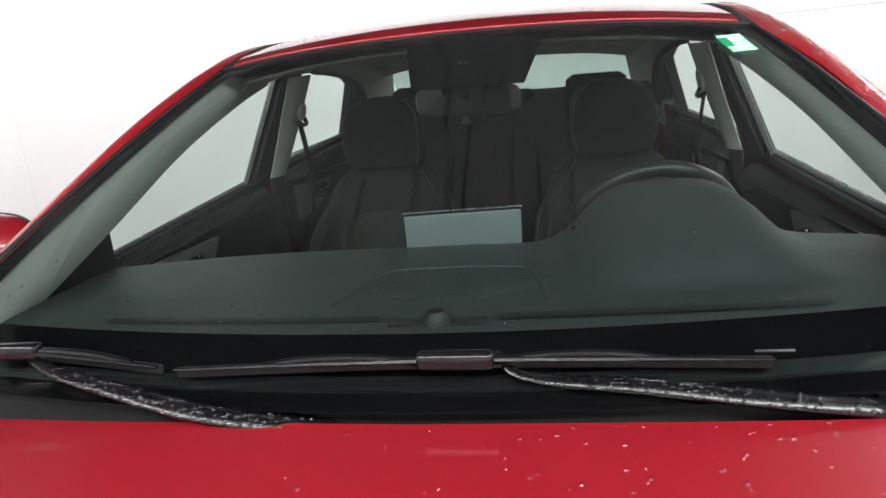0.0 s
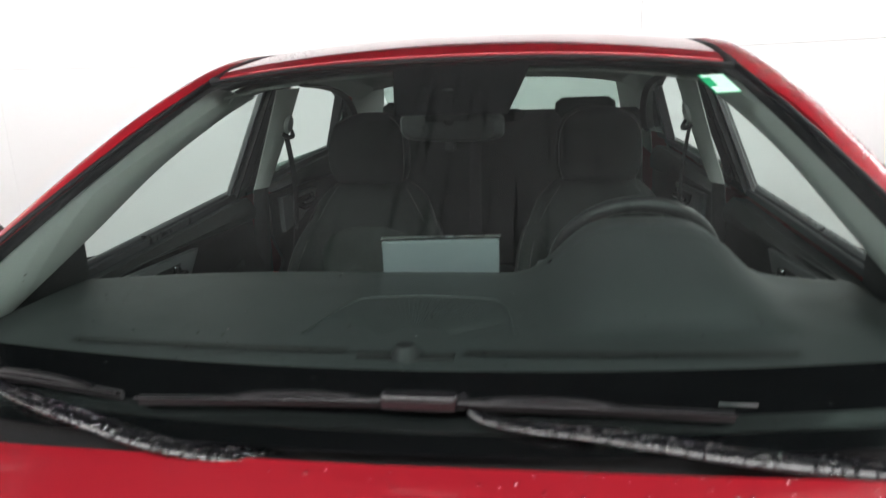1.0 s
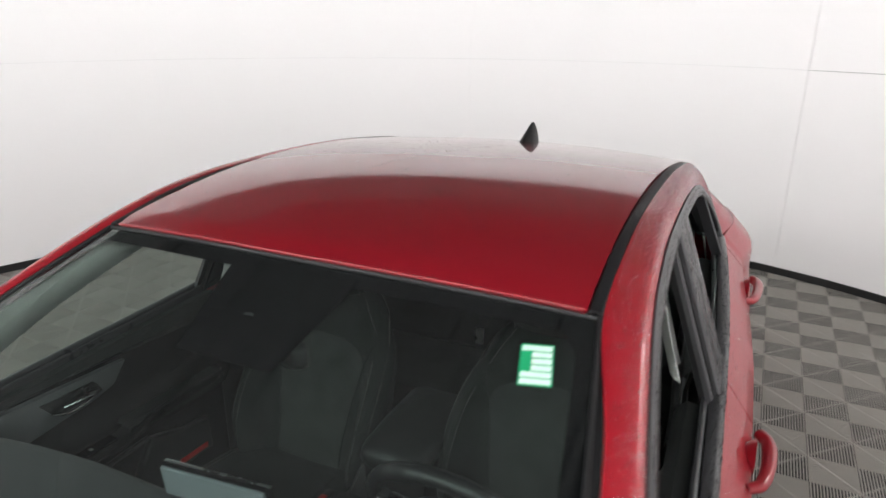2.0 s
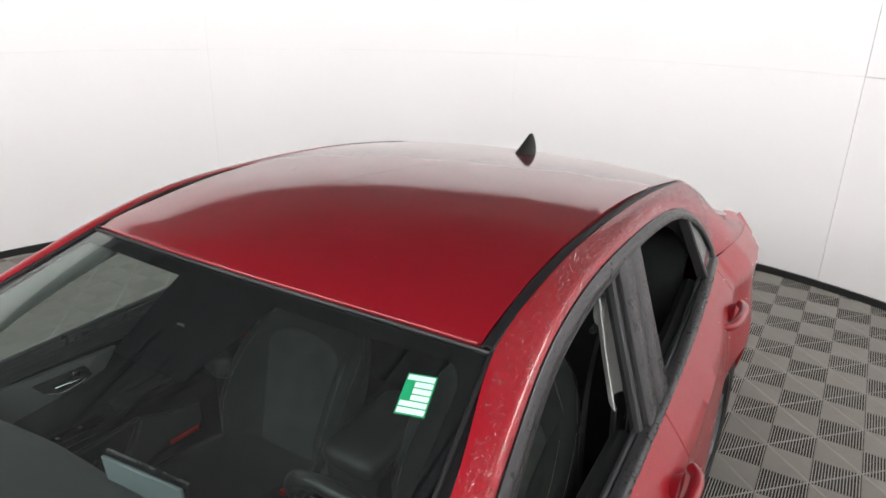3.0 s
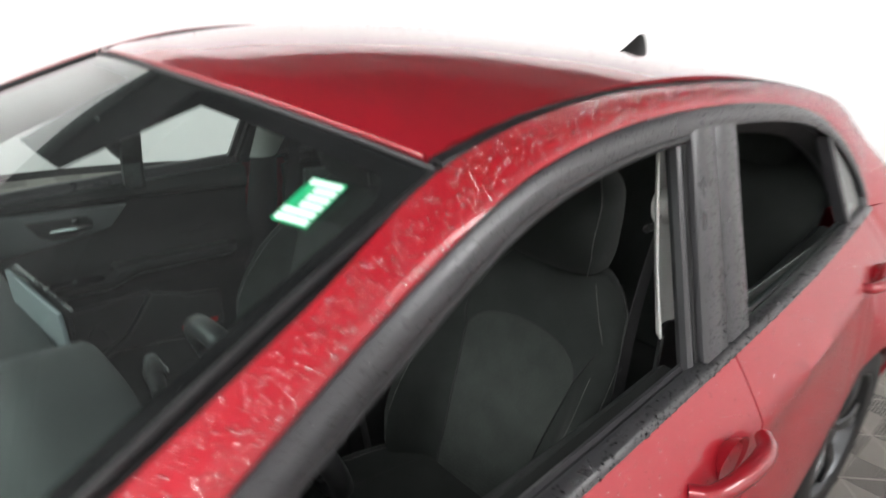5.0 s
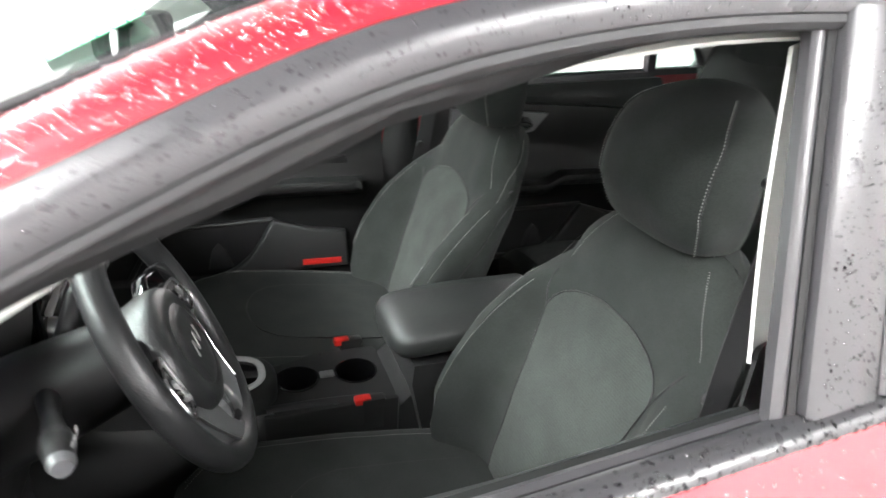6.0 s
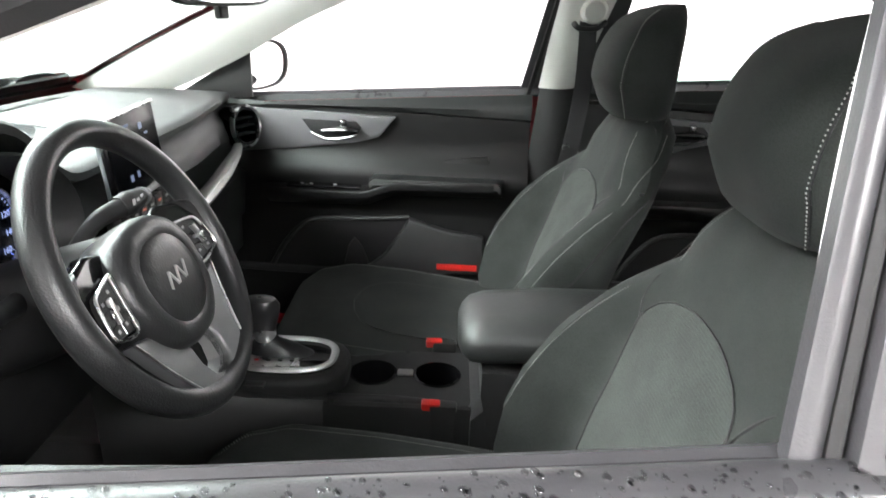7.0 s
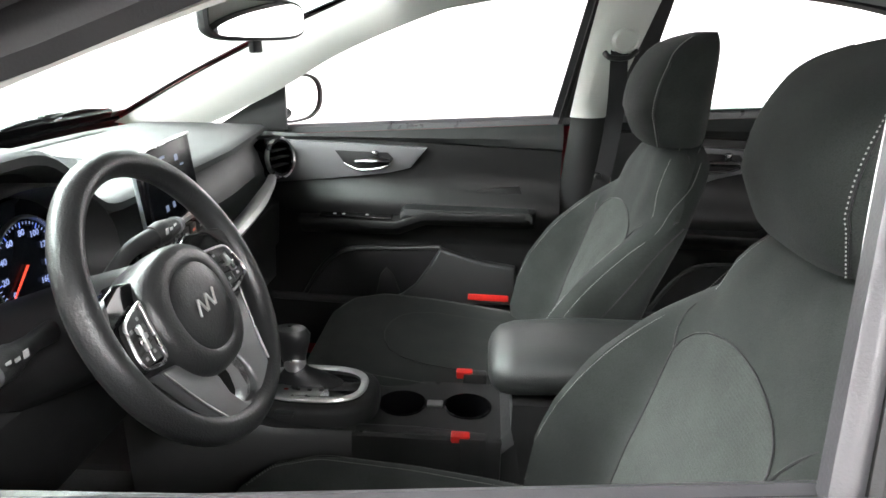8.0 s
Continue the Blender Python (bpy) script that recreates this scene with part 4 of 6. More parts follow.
rows = []
for x in np.linspace(-0.70, 0.70, 71):
    ye = 1.655 - 0.16 * max(0, abs(x) - 0.30) ** 1.3
    if x > 0.1:
        ye = 1.655 - 0.02 * max(0, x - 0.58) / 0.1
    ys = np.linspace(1.225 + 0.09 * x * x, ye, 22)
    row = [(x, ys[0] - 0.01, 0.93)] + [(x, y, dash_top(x, y)) for y in ys]
    zt = row[-1][2]
    row += [(x, ye + 0.008, zt - 0.006), (x, ye + 0.006, zt - 0.018), (x, ye - 0.03, zt - 0.03)]
    rows.append(row)
part("dash_top", loft(rows), DASH, car, "dark grey vinyl dashboard top")
rows = [[(x, 1.60 - 0.10 * max(0, abs(x) - 0.35) ** 1.3, 0.965), (x, 1.645 - 0.10 * max(0, abs(x) - 0.35), 0.93), (x, 1.655 - 0.08 * max(0, abs(x) - 0.35), 0.89), (x, 1.625, 0.85), (x, 1.60, 0.80), (x, 1.64, 0.78), (x, 1.63, 0.66), (x, 1.52, 0.56)] for x in np.linspace(-0.71, 0.13, 40)]
part("dash_face", loft(rows), DASH, car, "dark grey dashboard face")
part("dash_strip", tube([(-0.12, 1.682, 0.815), (-0.35, 1.686, 0.843), (-0.50, 1.680, 0.868), (-0.57, 1.668, 0.878)], [0.013, 0.015, 0.015, 0.009], 8, 30, flat=1.3, up=(0, 1, 0.01)), SILVER_PAINT, car, "satin silver strip along the dashboard")
part("glove_box", prism([(-0.60, 0.60), (-0.14, 0.60), (-0.14, 0.775), (-0.62, 0.80)], 0.02, "y", 1.635, 0.008, 3), PLASTIC, car, "black glove box lid")
# the darker seal black stands for the shade of the footwell
rows = [[(x, 1.56, 0.95), (x, 1.60, 0.86), (x, 1.66, 0.80), (x, 1.62, 0.62), (x, 1.52, 0.52)] for x in np.linspace(0.12, 0.71, 24)]
part("knee_panel", loft(rows), SEAL, car, "black lower dashboard panel")
for s in (-1, 1):
    m = axes((s * 0.655, 1.664, 0.912), (-1, -0.40 * s, 0), (0, -0.12, 1))
    v = part("air_vent", lathe([(0.052, -0.05), (0.052, 0.0), (0.048, 0.008), (0.043, 0.006), (0.041, -0.03), (0.0, -0.03)], 36, m), GLOSS, car, "round black air vent with silver ring")
    part("vent_ring", lathe([(0.049, 0.006), (0.0525, 0.010), (0.055, 0.006), (0.054, -0.004)], 36, m), SILVER, v)
    for k in (-0.02, 0.0, 0.02):
        part("vent_slat", box(0, k, -0.012, 0.074 if k == 0 else 0.064, 0.004, 0.03, 0.001, m=m), PLASTIC, v)
gr = bmesh.new()
for a in np.linspace(-55, 55, 41):
    d = Vector((math.sin(radians(a)), math.cos(radians(a)), 0))
    p0, p1 = Vector((0, 1.30, 0)) + d * 0.06, Vector((0, 1.30, 0)) + d * min(0.19, 0.15 / max(0.1, abs(math.sin(radians(a)))))
    pts = []
    for t in np.linspace(0, 1, 4):
        q = p0.lerp(p1, t)
        pts.append((q.x, q.y, dash_top(q.x, q.y) + 0.0003))
    tube(pts, 0.0006, 4, 4, bm=gr)
part("speaker_grille", gr, DASH, car, "fan-shaped ribs of a speaker grille")
part("grille_edge", tube([(x, y, dash_top(x, y) + 0.001) for x, y in ((-0.165, 1.33), (-0.12, 1.475), (-0.06, 1.495), (0.06, 1.495), (0.115, 1.475), (0.145, 1.33))], 0.0022, 6, 50), DASH, car)
part("light_sensor", lathe([(0.0, 0.022), (0.012, 0.02), (0.02, 0.008), (0.022, 0.0)], 20, Matrix.Translation((0.0, 1.262, dash_top(0, 1.262) - 0.003))), RUBBER, car, "black dome of a light sensor")
part("defrost_slot", box(0, 1.262, dash_top(0, 1.262) + 0.001, 0.13, 0.024, 0.004, 0.002), PLASTIC, car)
for s in (-1, 1):
    part("defrost_slot", loft([[(s * x, 1.262 + 0.09 * x * x, dash_top(s * x, 1.27) + 0.003), (s * x, 1.278 + 0.09 * x * x, dash_top(s * x, 1.28) + 0.004)] for x in np.linspace(0.08, 0.50, 16)]), PLASTIC, car)

# screen on the dashboard
sm = axes((-0.008, 1.672, 0.992), (1, 0.10, 0), (0, -0.10, 1))
screen = part("touch_screen", box(0, 0, -0.006, 0.220, 0.130, 0.008, 0.003, 3, m=sm @ pose(0, 0, 0, 180, 0, 180)), SCREEN_BACK, car, "floating touch screen in a grey housing")
sf = sm @ pose(0, 0, 0, 0, 180, 0)
part("screen_frame", box(0, 0, 0.003, 0.224, 0.134, 0.012, 0.003, m=sf), GLOSS, screen)
part("screen_glass", box(0, 0, 0.0085, 0.216, 0.126, 0.004, 0.002, m=sf), SCREEN, screen, "black glass of the screen")
part("screen_edge", box(0, 0.0655, 0.0095, 0.226, 0.004, 0.006, 0.0015, m=sf), SILVER, screen)
for bx, by, bw, bh in ((-0.03, 0.045, 0.02, 0.004), (-0.05, 0.0, 0.016, 0.003), (-0.02, 0.0, 0.016, 0.003), (0.03, 0.035, 0.014, 0.010), (-0.05, -0.035, 0.012, 0.010), (-0.02, -0.035, 0.010, 0.010), (0.012, -0.035, 0.012, 0.004), (0.05, -0.03, 0.016, 0.004), (0.05, 0.02, 0.016, 0.003), (0.02, 0.012, 0.02, 0.003)):
    part("screen_mark", box(bx, by, 0.0109, bw, bh, 0.0008, m=sf), DIM_LIT, screen)
# buttons and vents below it
part("centre_panel", prism([(-0.125, 0.915), (0.115, 0.915), (0.125, 0.79), (0.10, 0.66), (-0.11, 0.66), (-0.13, 0.79)], 0.05, "y", 1.62, 0.012, 3), GLOSS, car, "gloss black centre stack")
for z, h in ((0.918, 0.010), (0.862, 0.008)):
    part("stack_trim", box(-0.005, 1.678, z, 0.236, 0.012, h, 0.003), SILVER_PAINT, car, "satin silver trim bar")
for k in range(7):
    b = part("stack_button", box(-0.098 + 0.031 * k, 1.675, 0.891, 0.027, 0.014, 0.024, 0.003), PLASTIC, car)
    part("button_mark", box(-0.098 + 0.031 * k, 1.6826, 0.891, 0.010, 0.0012, 0.004), AMBER_LIT if k % 2 else MARK, b)
for s in (-0.09, 0.085):
    part("climate_knob", lathe([(0.0, 0.03), (0.018, 0.03), (0.020, 0.026), (0.022, 0.0)], 28, axes((s, 1.668, 0.82), (1, 0, 0), (0, 0, -1))), SILVER, car, "silver climate knob")
part("climate_panel", box(-0.003, 1.672, 0.82, 0.12, 0.012, 0.03, 0.004), PLASTIC, car)

# instrument cluster under its hood
part("instrument_panel", box(0.355, 1.605, 0.95, 0.33, 0.02, 0.17, 0.01), SCREEN, car, "black instrument cluster")
part("cluster_shroud", loft([[(0.355 + 0.19 * k * math.cos(a), y, 0.935 + 0.125 * k * (math.sin(a) if math.sin(a) > 0 else 0.7 * math.sin(a))) for a in np.linspace(0, 2 * math.pi, 48, endpoint=False)] for y, k in ((1.60, 0.86), (1.64, 0.92), (1.675, 1.0), (1.668, 1.03), (1.62, 1.02))], close_u=True), PLASTIC, car)


def dial(cx, cz, r, numbers, needle):
    d = part("dial", lathe([(r, 0.0), (r * 1.04, 0.006), (r * 1.08, 0.006), (r * 1.1, 0.0)], 40, axes((cx, 1.6155, cz), (1, 0, 0), (0, 0, -1))), SILVER, car, "round instrument dial with blue marks")
    for k in range(41):
        a = radians(225 - 270 * k / 40)
        ln = 0.12 if k % 5 == 0 else 0.06
        p0 = Vector((cx - r * 0.95 * math.cos(a), 1.6165, cz + r * 0.95 * math.sin(a)))
        p1 = Vector((cx - r * (0.95 - ln) * math.cos(a), 1.6165, cz + r * (0.95 - ln) * math.sin(a)))
        part("tick", tube([p0, p1], 0.0006, 4, 2, up=(0, 1, 0.01)), WHITE_LIT if k % 5 else BLUE_LIT, d)
    for k, body in enumerate(numbers):
        a = radians(225 - 270 * k / (len(numbers) - 1))
        m = axes((cx - r * 0.72 * math.cos(a), 1.6168, cz + r * 0.72 * math.sin(a)), (-1, 0, 0), (0, 0, 1))
        part("numeral", text_bm(body, r * 0.2, m), WHITE_LIT, d)
    a = radians(needle)
    part("needle", tube([(cx, 1.618, cz), (cx - r * 0.85 * math.cos(a), 1.618, cz + r * 0.85 * math.sin(a))], [0.0016, 0.0008], 6, 4, up=(0, 1, 0.01)), RED_LIT, d, "red needle")


dial(0.285, 0.945, 0.060, ["0", "20", "40", "60", "80", "100", "120", "140", "160"], 225)
dial(0.425, 0.945, 0.060, ["0", "1", "2", "3", "4", "5", "6", "7", "8"], 200)


# ---- steering wheel ----
WC, WR, WT = Vector((0.373, 1.864, 0.952)), 0.1625, 27.0
wheel_m = axes(WC, (-1, 0, 0), (0, -math.sin(radians(WT)), math.cos(radians(WT))))
wheel_up = tuple(wheel_m.to_3x3() @ Vector((0, 0, 1)))
rim_line = [wheel_m @ Vector((WR * math.cos(a), WR * math.sin(a), 0)) for a in np.linspace(0, 2 * math.pi, 96, endpoint=False)]
steer = part("steering_wheel", tube(rim_line, 0.0155, 18, close=True, up=wheel_up, flat=1.1), LEATHER, car, "black grained steering wheel rim")


def wheel_plate(outline, z0, depth, bevel, seg=3):
    """A plate of the steering wheel; it rises a little towards the rim."""
    b = prism(outline, depth, "z", z0, bevel, seg)
    for v in b.verts:
        v.co.z += 0.012 * min(1.2, max(0.0, math.hypot(v.co.x, v.co.y) - 0.085) / 0.07) ** 1.3
    bmesh.ops.transform(b, matrix=wheel_m, verts=b.verts)
    return b


def ring(rx, ry, n=40, cx=0.0, cy=0.0, pw=1.0):
    return [(cx + rx * math.copysign(abs(math.cos(a)) ** pw, math.cos(a)), cy + ry * math.copysign(abs(math.sin(a)) ** pw, math.sin(a))) for a in np.linspace(0, 2 * math.pi, n, endpoint=False)]


def pad_ring(k, z):
    """A ring of the airbag cover, a little wider at its top."""
    return [wheel_m @ Vector((k * x * (1 + 0.9 * k * y), -0.022 + k * y, z)) for x, y in ring(0.087, 0.078, 56, pw=0.88)]


hub = part("airbag_pad", loft([pad_ring(k, z) for k, z in ((0.86, -0.055), (0.95, -0.045), (1.0, -0.022), (1.01, -0.006), (0.99, 0.004), (0.94, 0.011), (0.84, 0.015), (0.70, 0.016), (0.66, 0.0145), (0.63, 0.0165), (0.4, 0.0185), (0.02, 0.019))], close_u=True), LEATHER, steer, "black airbag cover with an emblem")
EMBLEM = ((-0.025, -0.009, -0.015, 0.009), (-0.014, 0.008, -0.007, -0.009), (-0.005, -0.009, 0.005, 0.009), (0.006, 0.008, 0.013, -0.009), (0.015, -0.009, 0.025, 0.009))
for x0, y0, x1, y1 in EMBLEM:
    part("emblem_bar", tube([wheel_m @ Vector((x0, y0 - 0.020, 0.0190)), wheel_m @ Vector((x1, y1 - 0.020, 0.0190))], 0.0024, 6, 2, up=wheel_up, flat=0.6), SILVER, hub, "silver emblem stroke")
for k in range(4):
    part("pad_lettering", wheel_plate([(-0.013 + 0.007 * k, -0.054), (-0.008 + 0.007 * k, -0.054), (-0.008 + 0.007 * k, -0.060), (-0.013 + 0.007 * k, -0.060)], 0.0160, 0.0018, 0.0), RUBBER, hub)
for s in (-1, 1):
    turned = lambda pts: [(s * x, y) for x, y in pts][:: s]
    part("spoke", wheel_plate(turned([(0.040, 0.040), (0.085, 0.052), (0.128, 0.042), (0.150, 0.022), (0.152, -0.020), (0.140, -0.036), (0.080, -0.045)]), -0.030, 0.022, 0.006), GLOSS, steer, "gloss black spoke")
    part("spoke_cap", wheel_plate(turned([(0.118, 0.046), (0.150, 0.036), (0.157, 0.012), (0.157, -0.022), (0.144, -0.034), (0.146, -0.010), (0.142, 0.014)]), -0.026, 0.022, 0.006), LEATHER, steer)
    pod = [(0.079, 0.024), (0.124, 0.016), (0.131, 0.008), (0.139, -0.022), (0.136, -0.030), (0.090, -0.036)]
    btn = part("switch_pod", wheel_plate(turned(pod), -0.012, 0.012, 0.003), PLASTIC, steer, "black switch pod with a silver rim")
    lift = lambda x, y: 0.012 * min(1.2, max(0.0, math.hypot(x, y) - 0.085) / 0.07) ** 1.3
    part("pod_rim", tube([wheel_m @ Vector((s * x, y, 0.0005 + lift(x, y))) for x, y in cr([(x, y, 0) for x, y in pod + pod[:1]], 60)[:, :2]], 0.0019, 6, 60, up=wheel_up), SILVER, btn, "silver rim")
    part("pod_bar", wheel_plate(turned([(0.080, 0.022), (0.085, 0.021), (0.095, -0.034), (0.090, -0.034)]), 0.0, 0.004, 0.0015), SILVER, btn, "silver edge of the switch pod")
    part("rocker", wheel_plate(turned([(0.108, 0.008), (0.115, 0.007), (0.120, -0.018), (0.113, -0.018)]), 0.001, 0.006, 0.002), SILVER, btn, "silver rocker switch")
    part("rocker", wheel_plate(turned([(0.103, -0.003), (0.123, -0.005), (0.124, -0.010), (0.104, -0.008)]), 0.001, 0.005, 0.002), SILVER, btn, "silver rocker switch")
    for line in (((0.092, 0.002), (0.128, -0.002)), ((0.094, -0.014), (0.132, -0.018)), ((0.112, -0.019), (0.114, -0.031))):
        part("pod_groove", tube([wheel_m @ Vector((s * x, y, 0.0004 + lift(x, y))) for x, y in line], 0.0007, 4, 4, up=wheel_up), GLOSS, btn)
    for bx, by in ((0.098, 0.012), (0.120, 0.006), (0.103, -0.024), (0.124, -0.024)):
        part("pod_mark", wheel_plate(turned([(bx - 0.0026, by - 0.0018), (bx + 0.0026, by - 0.0018), (bx + 0.0026, by + 0.0018), (bx - 0.0026, by + 0.0018)]), 0.0002, 0.0008, 0.0), MARK, btn)
    arm_out = [(0.0, -0.158), (0.050, -0.156), (0.061, -0.149), (0.088, -0.098), (0.112, -0.046), (0.080, -0.052), (0.050, -0.080), (0.027, -0.098), (0.031, -0.120), (0.024, -0.140), (0.012, -0.147), (0.0, -0.148)]
    low = part("lower_spoke", wheel_plate(turned(arm_out)[::-1], -0.022, 0.020, 0.004), SPOKE, steer, "satin silver lower spoke")
    part("spoke_edge", tube([wheel_m @ Vector((s * x, y, -0.002 + lift(x, y))) for x, y in arm_out[1:5]], 0.0016, 6, 30, up=wheel_up), SILVER, low)
    part("spoke_wall", loft([[wheel_m @ Vector((s * x, y, z)) for x, y in arm_out[7:]] for z in (-0.004, -0.026)]), SILVER_PAINT, low)
# column and stalks take the seal black too, darkened for footwell shade
col = part("column_cover", tube([WC + Vector((0, -0.03, -0.012)), WC + Vector((0, -0.12, -0.05)), WC + Vector((0, -0.24, -0.10))], [0.05, 0.062, 0.066], 16, 10), SEAL, car, "black steering column cover")
for s, rise in ((1, 0.0), (-1, 0.03)):
    st = part("column_stalk", tube([WC + Vector((s * 0.05, -0.13, -0.03)), WC + Vector((s * 0.10, -0.118, -0.020 + rise)), WC + Vector((s * 0.150, -0.105, -0.012 + rise))], [0.013, 0.010, 0.014], 14, 14), SEAL, col, "black column stalk")
    part("stalk_end", tube([WC + Vector((s * 0.145, -0.106, -0.012 + rise)), WC + Vector((s * 0.170, -0.100, -0.010 + rise)), WC + Vector((s * 0.192, -0.094, -0.008 + rise)), WC + Vector((s * 0.198, -0.092, -0.008 + rise))], [0.015, 0.017, 0.014, 0.008], 16, 10), PLASTIC, st)
    part("stalk_cap", tube([WC + Vector((s * 0.190, -0.0945, -0.008 + rise)), WC + Vector((s * 0.200, -0.092, -0.007 + rise))], [0.0135, 0.0095], 16, 3), DARK_SILVER, st, "grey stalk cap")
    for k in range(3):
        part("stalk_mark", box(*(WC + Vector((s * (0.150 + 0.012 * k), -0.086, -0.004 + rise))), 0.007, 0.001, 0.004 if k % 2 else 0.008), MARK, st)

# ---- centre console ----
console = part("console", loft([[(x0, y, 0.30), (x0 - 0.004, y, z - 0.02), (x0 + 0.012, y, z), (x1 - 0.012, y, z), (x1 + 0.004, y, z - 0.02), (x1, y, 0.30)] for y, z, x0, x1 in ((1.60, 0.66, -0.15, 0.10), (1.72, 0.60, -0.155, 0.085), (1.85, 0.570, -0.155, 0.075), (1.995, 0.556, -0.15, 0.05), (2.0, 0.49, -0.14, 0.04), (2.248, 0.49, -0.13, 0.04), (2.25, 0.56, -0.13, 0.06), (2.30, 0.62, -0.12, 0.07), (2.55, 0.62, -0.12, 0.07))], caps=True), PLASTIC, car, "black centre console")
cc = Vector((-0.045, 1.895, 0.585))
plate = ring(0.088, 0.125, 44, cc.x, cc.y, 0.75)
part("gear_plinth", prism(plate, 0.05, "z", 0.545, 0.014, 4), PLASTIC, console)
part("gear_plate", prism(ring(0.066, 0.10, 44, cc.x, cc.y + 0.002, 0.72), 0.006, "z", 0.593, 0.003), GLOSS, console, "gloss black gear plate")
part("gear_ring", tube([(x, y, 0.600) for x, y in ring(0.060, 0.094, 60, cc.x, cc.y + 0.002, 0.72)], 0.0075, 8, close=True, flat=0.6), SILVER_PAINT, console, "satin silver gear surround")
part("gear_inlay", prism([(cc.x + 0.012, 1.83), (cc.x + 0.048, 1.83), (cc.x + 0.048, 1.935), (cc.x + 0.012, 1.925)], 0.004, "z", 0.598, 0.001), SILVER, console)
for k in range(4):
    part("gear_mark", box(cc.x + 0.03, 1.85 + 0.022 * k, 0.6025, 0.006, 0.008, 0.0012), RED if k == 0 else RUBBER, console)
part("gear_boot", loft([[(cc.x - 0.008 + rx * math.cos(a), 1.875 + dy + ry * math.sin(a), z) for a in np.linspace(0, 2 * math.pi, 28, endpoint=False)] for rx, ry, z, dy in ((0.030, 0.068, 0.598, 0.01), (0.026, 0.048, 0.612, 0.0), (0.017, 0.026, 0.625, -0.012), (0.014, 0.018, 0.635, -0.015))], close_u=True), LEATHER, console, "black gaiter")
knob = part("gear_knob", loft([[(cc.x - 0.008 + rx * math.cos(a), 1.858 + dy + ry * math.sin(a), z) for a in np.linspace(0, 2 * math.pi, 28, endpoint=False)] for rx, ry, z, dy in ((0.015, 0.018, 0.625, 0.0), (0.018, 0.024, 0.65, -0.002), (0.023, 0.034, 0.68, -0.004), (0.026, 0.038, 0.697, -0.006), (0.020, 0.030, 0.709, -0.006), (0.003, 0.004, 0.713, -0.006))], close_u=True), LEATHER, console, "black gear selector knob")
part("knob_collar", lathe([(0.018, 0.0), (0.021, 0.006), (0.021, 0.02), (0.018, 0.026)], 24, Matrix.Translation((cc.x - 0.008, 1.858, 0.626))), SILVER, knob)
part("console_button", box(0.052, 1.865, 0.592, 0.018, 0.035, 0.006, 0.002), PLASTIC, console)
for y in (2.0625, 2.1875):
    cup = part("cup_holder", lathe([(0.046, 0.002), (0.042, 0.003), (0.040, -0.004), (0.036, -0.055), (0.0, -0.056)], 36, Matrix.Translation((-0.06, y, 0.556))), GLOSS, console, "round black cup holder")
for y in (2.0625, 2.1875):
    inner_ring, outer_ring = [], []
    for a in np.linspace(0, 2 * math.pi, 48, endpoint=False):
        c, s = math.cos(a), math.sin(a)
        inner_ring.append((-0.06 + 0.045 * c, y + 0.045 * s, 0.556))
        k = min(0.0985 / max(abs(c), 1e-6), 0.0625 / max(abs(s), 1e-6))
        outer_ring.append((-0.05 + k * c, y + k * s, 0.556))
    part("cup_frame", loft([inner_ring, outer_ring, [(x, b, 0.47) for x, b, _ in outer_ring]], close_u=True), PLASTIC, console)
part("console_side", loft([[(0.046, y, 0.558), (0.053, y, 0.556), (0.0565, y, 0.548), (0.057, y, 0.44), (0.052, y, 0.30)] for y in (1.985, 2.06, 2.14, 2.22, 2.262)]), PLASTIC, console, "black console side panel")
part("cup_bridge", box(-0.06, 2.125, 0.559, 0.02, 0.03, 0.006, 0.002), SILVER, console)
part("hand_brake_slot", tube([(0.028, 1.99, 0.555), (0.03, 2.10, 0.556), (0.032, 2.22, 0.55)], 0.010, 10, 12, flat=0.7), RUBBER, console)
arm = loft([[(-0.085 + (0.205) * 0.5 + rx * math.copysign(abs(math.cos(a)) ** 0.62, math.cos(a)), y, zc + rz * math.copysign(abs(math.sin(a)) ** 0.78, math.sin(a))) for a in np.linspace(0, 2 * math.pi, 32, endpoint=False)] for y, rx, rz, zc in ((2.222, 0.052, 0.014, 0.703), (2.228, 0.076, 0.024, 0.704), (2.242, 0.094, 0.034, 0.706), (2.268, 0.102, 0.039, 0.709), (2.38, 0.104, 0.040, 0.717), (2.55, 0.102, 0.038, 0.72), (2.57, 0.09, 0.03, 0.72))], close_u=True, caps=True)
part("armrest_lid", arm, VINYL, console, "padded black armrest lid")
part("armrest_box", loft([[(-0.075, y, z0), (-0.08, y, 0.67), (0.115, y, 0.67), (0.105, y, z0)] for y, z0 in ((2.262, 0.62), (2.30, 0.45), (2.56, 0.45))], close_u=True, caps=True), PLASTIC, console)


# ---- seats ----
def seat_cross(w, d, n=40, bolster=0.0, p=0.55, hollow=0.0):
    """A cross section: x across, d to the front; the sides stand forward as bolsters."""
    out = []
    for a in np.linspace(0, 2 * math.pi, n, endpoint=False):
        c, s = math.cos(a), math.sin(a)
        x = w * math.copysign(abs(c) ** p, c)
        f = d * math.copysign(abs(s) ** p, s)
        if s > 0:
            f += bolster * min(1.0, (abs(x) / w) ** 4 * 1.0) * abs(s) ** 0.5 - hollow * (1 - (x / w) ** 2) * abs(s) ** 0.5
        out.append((x, f))
    return out


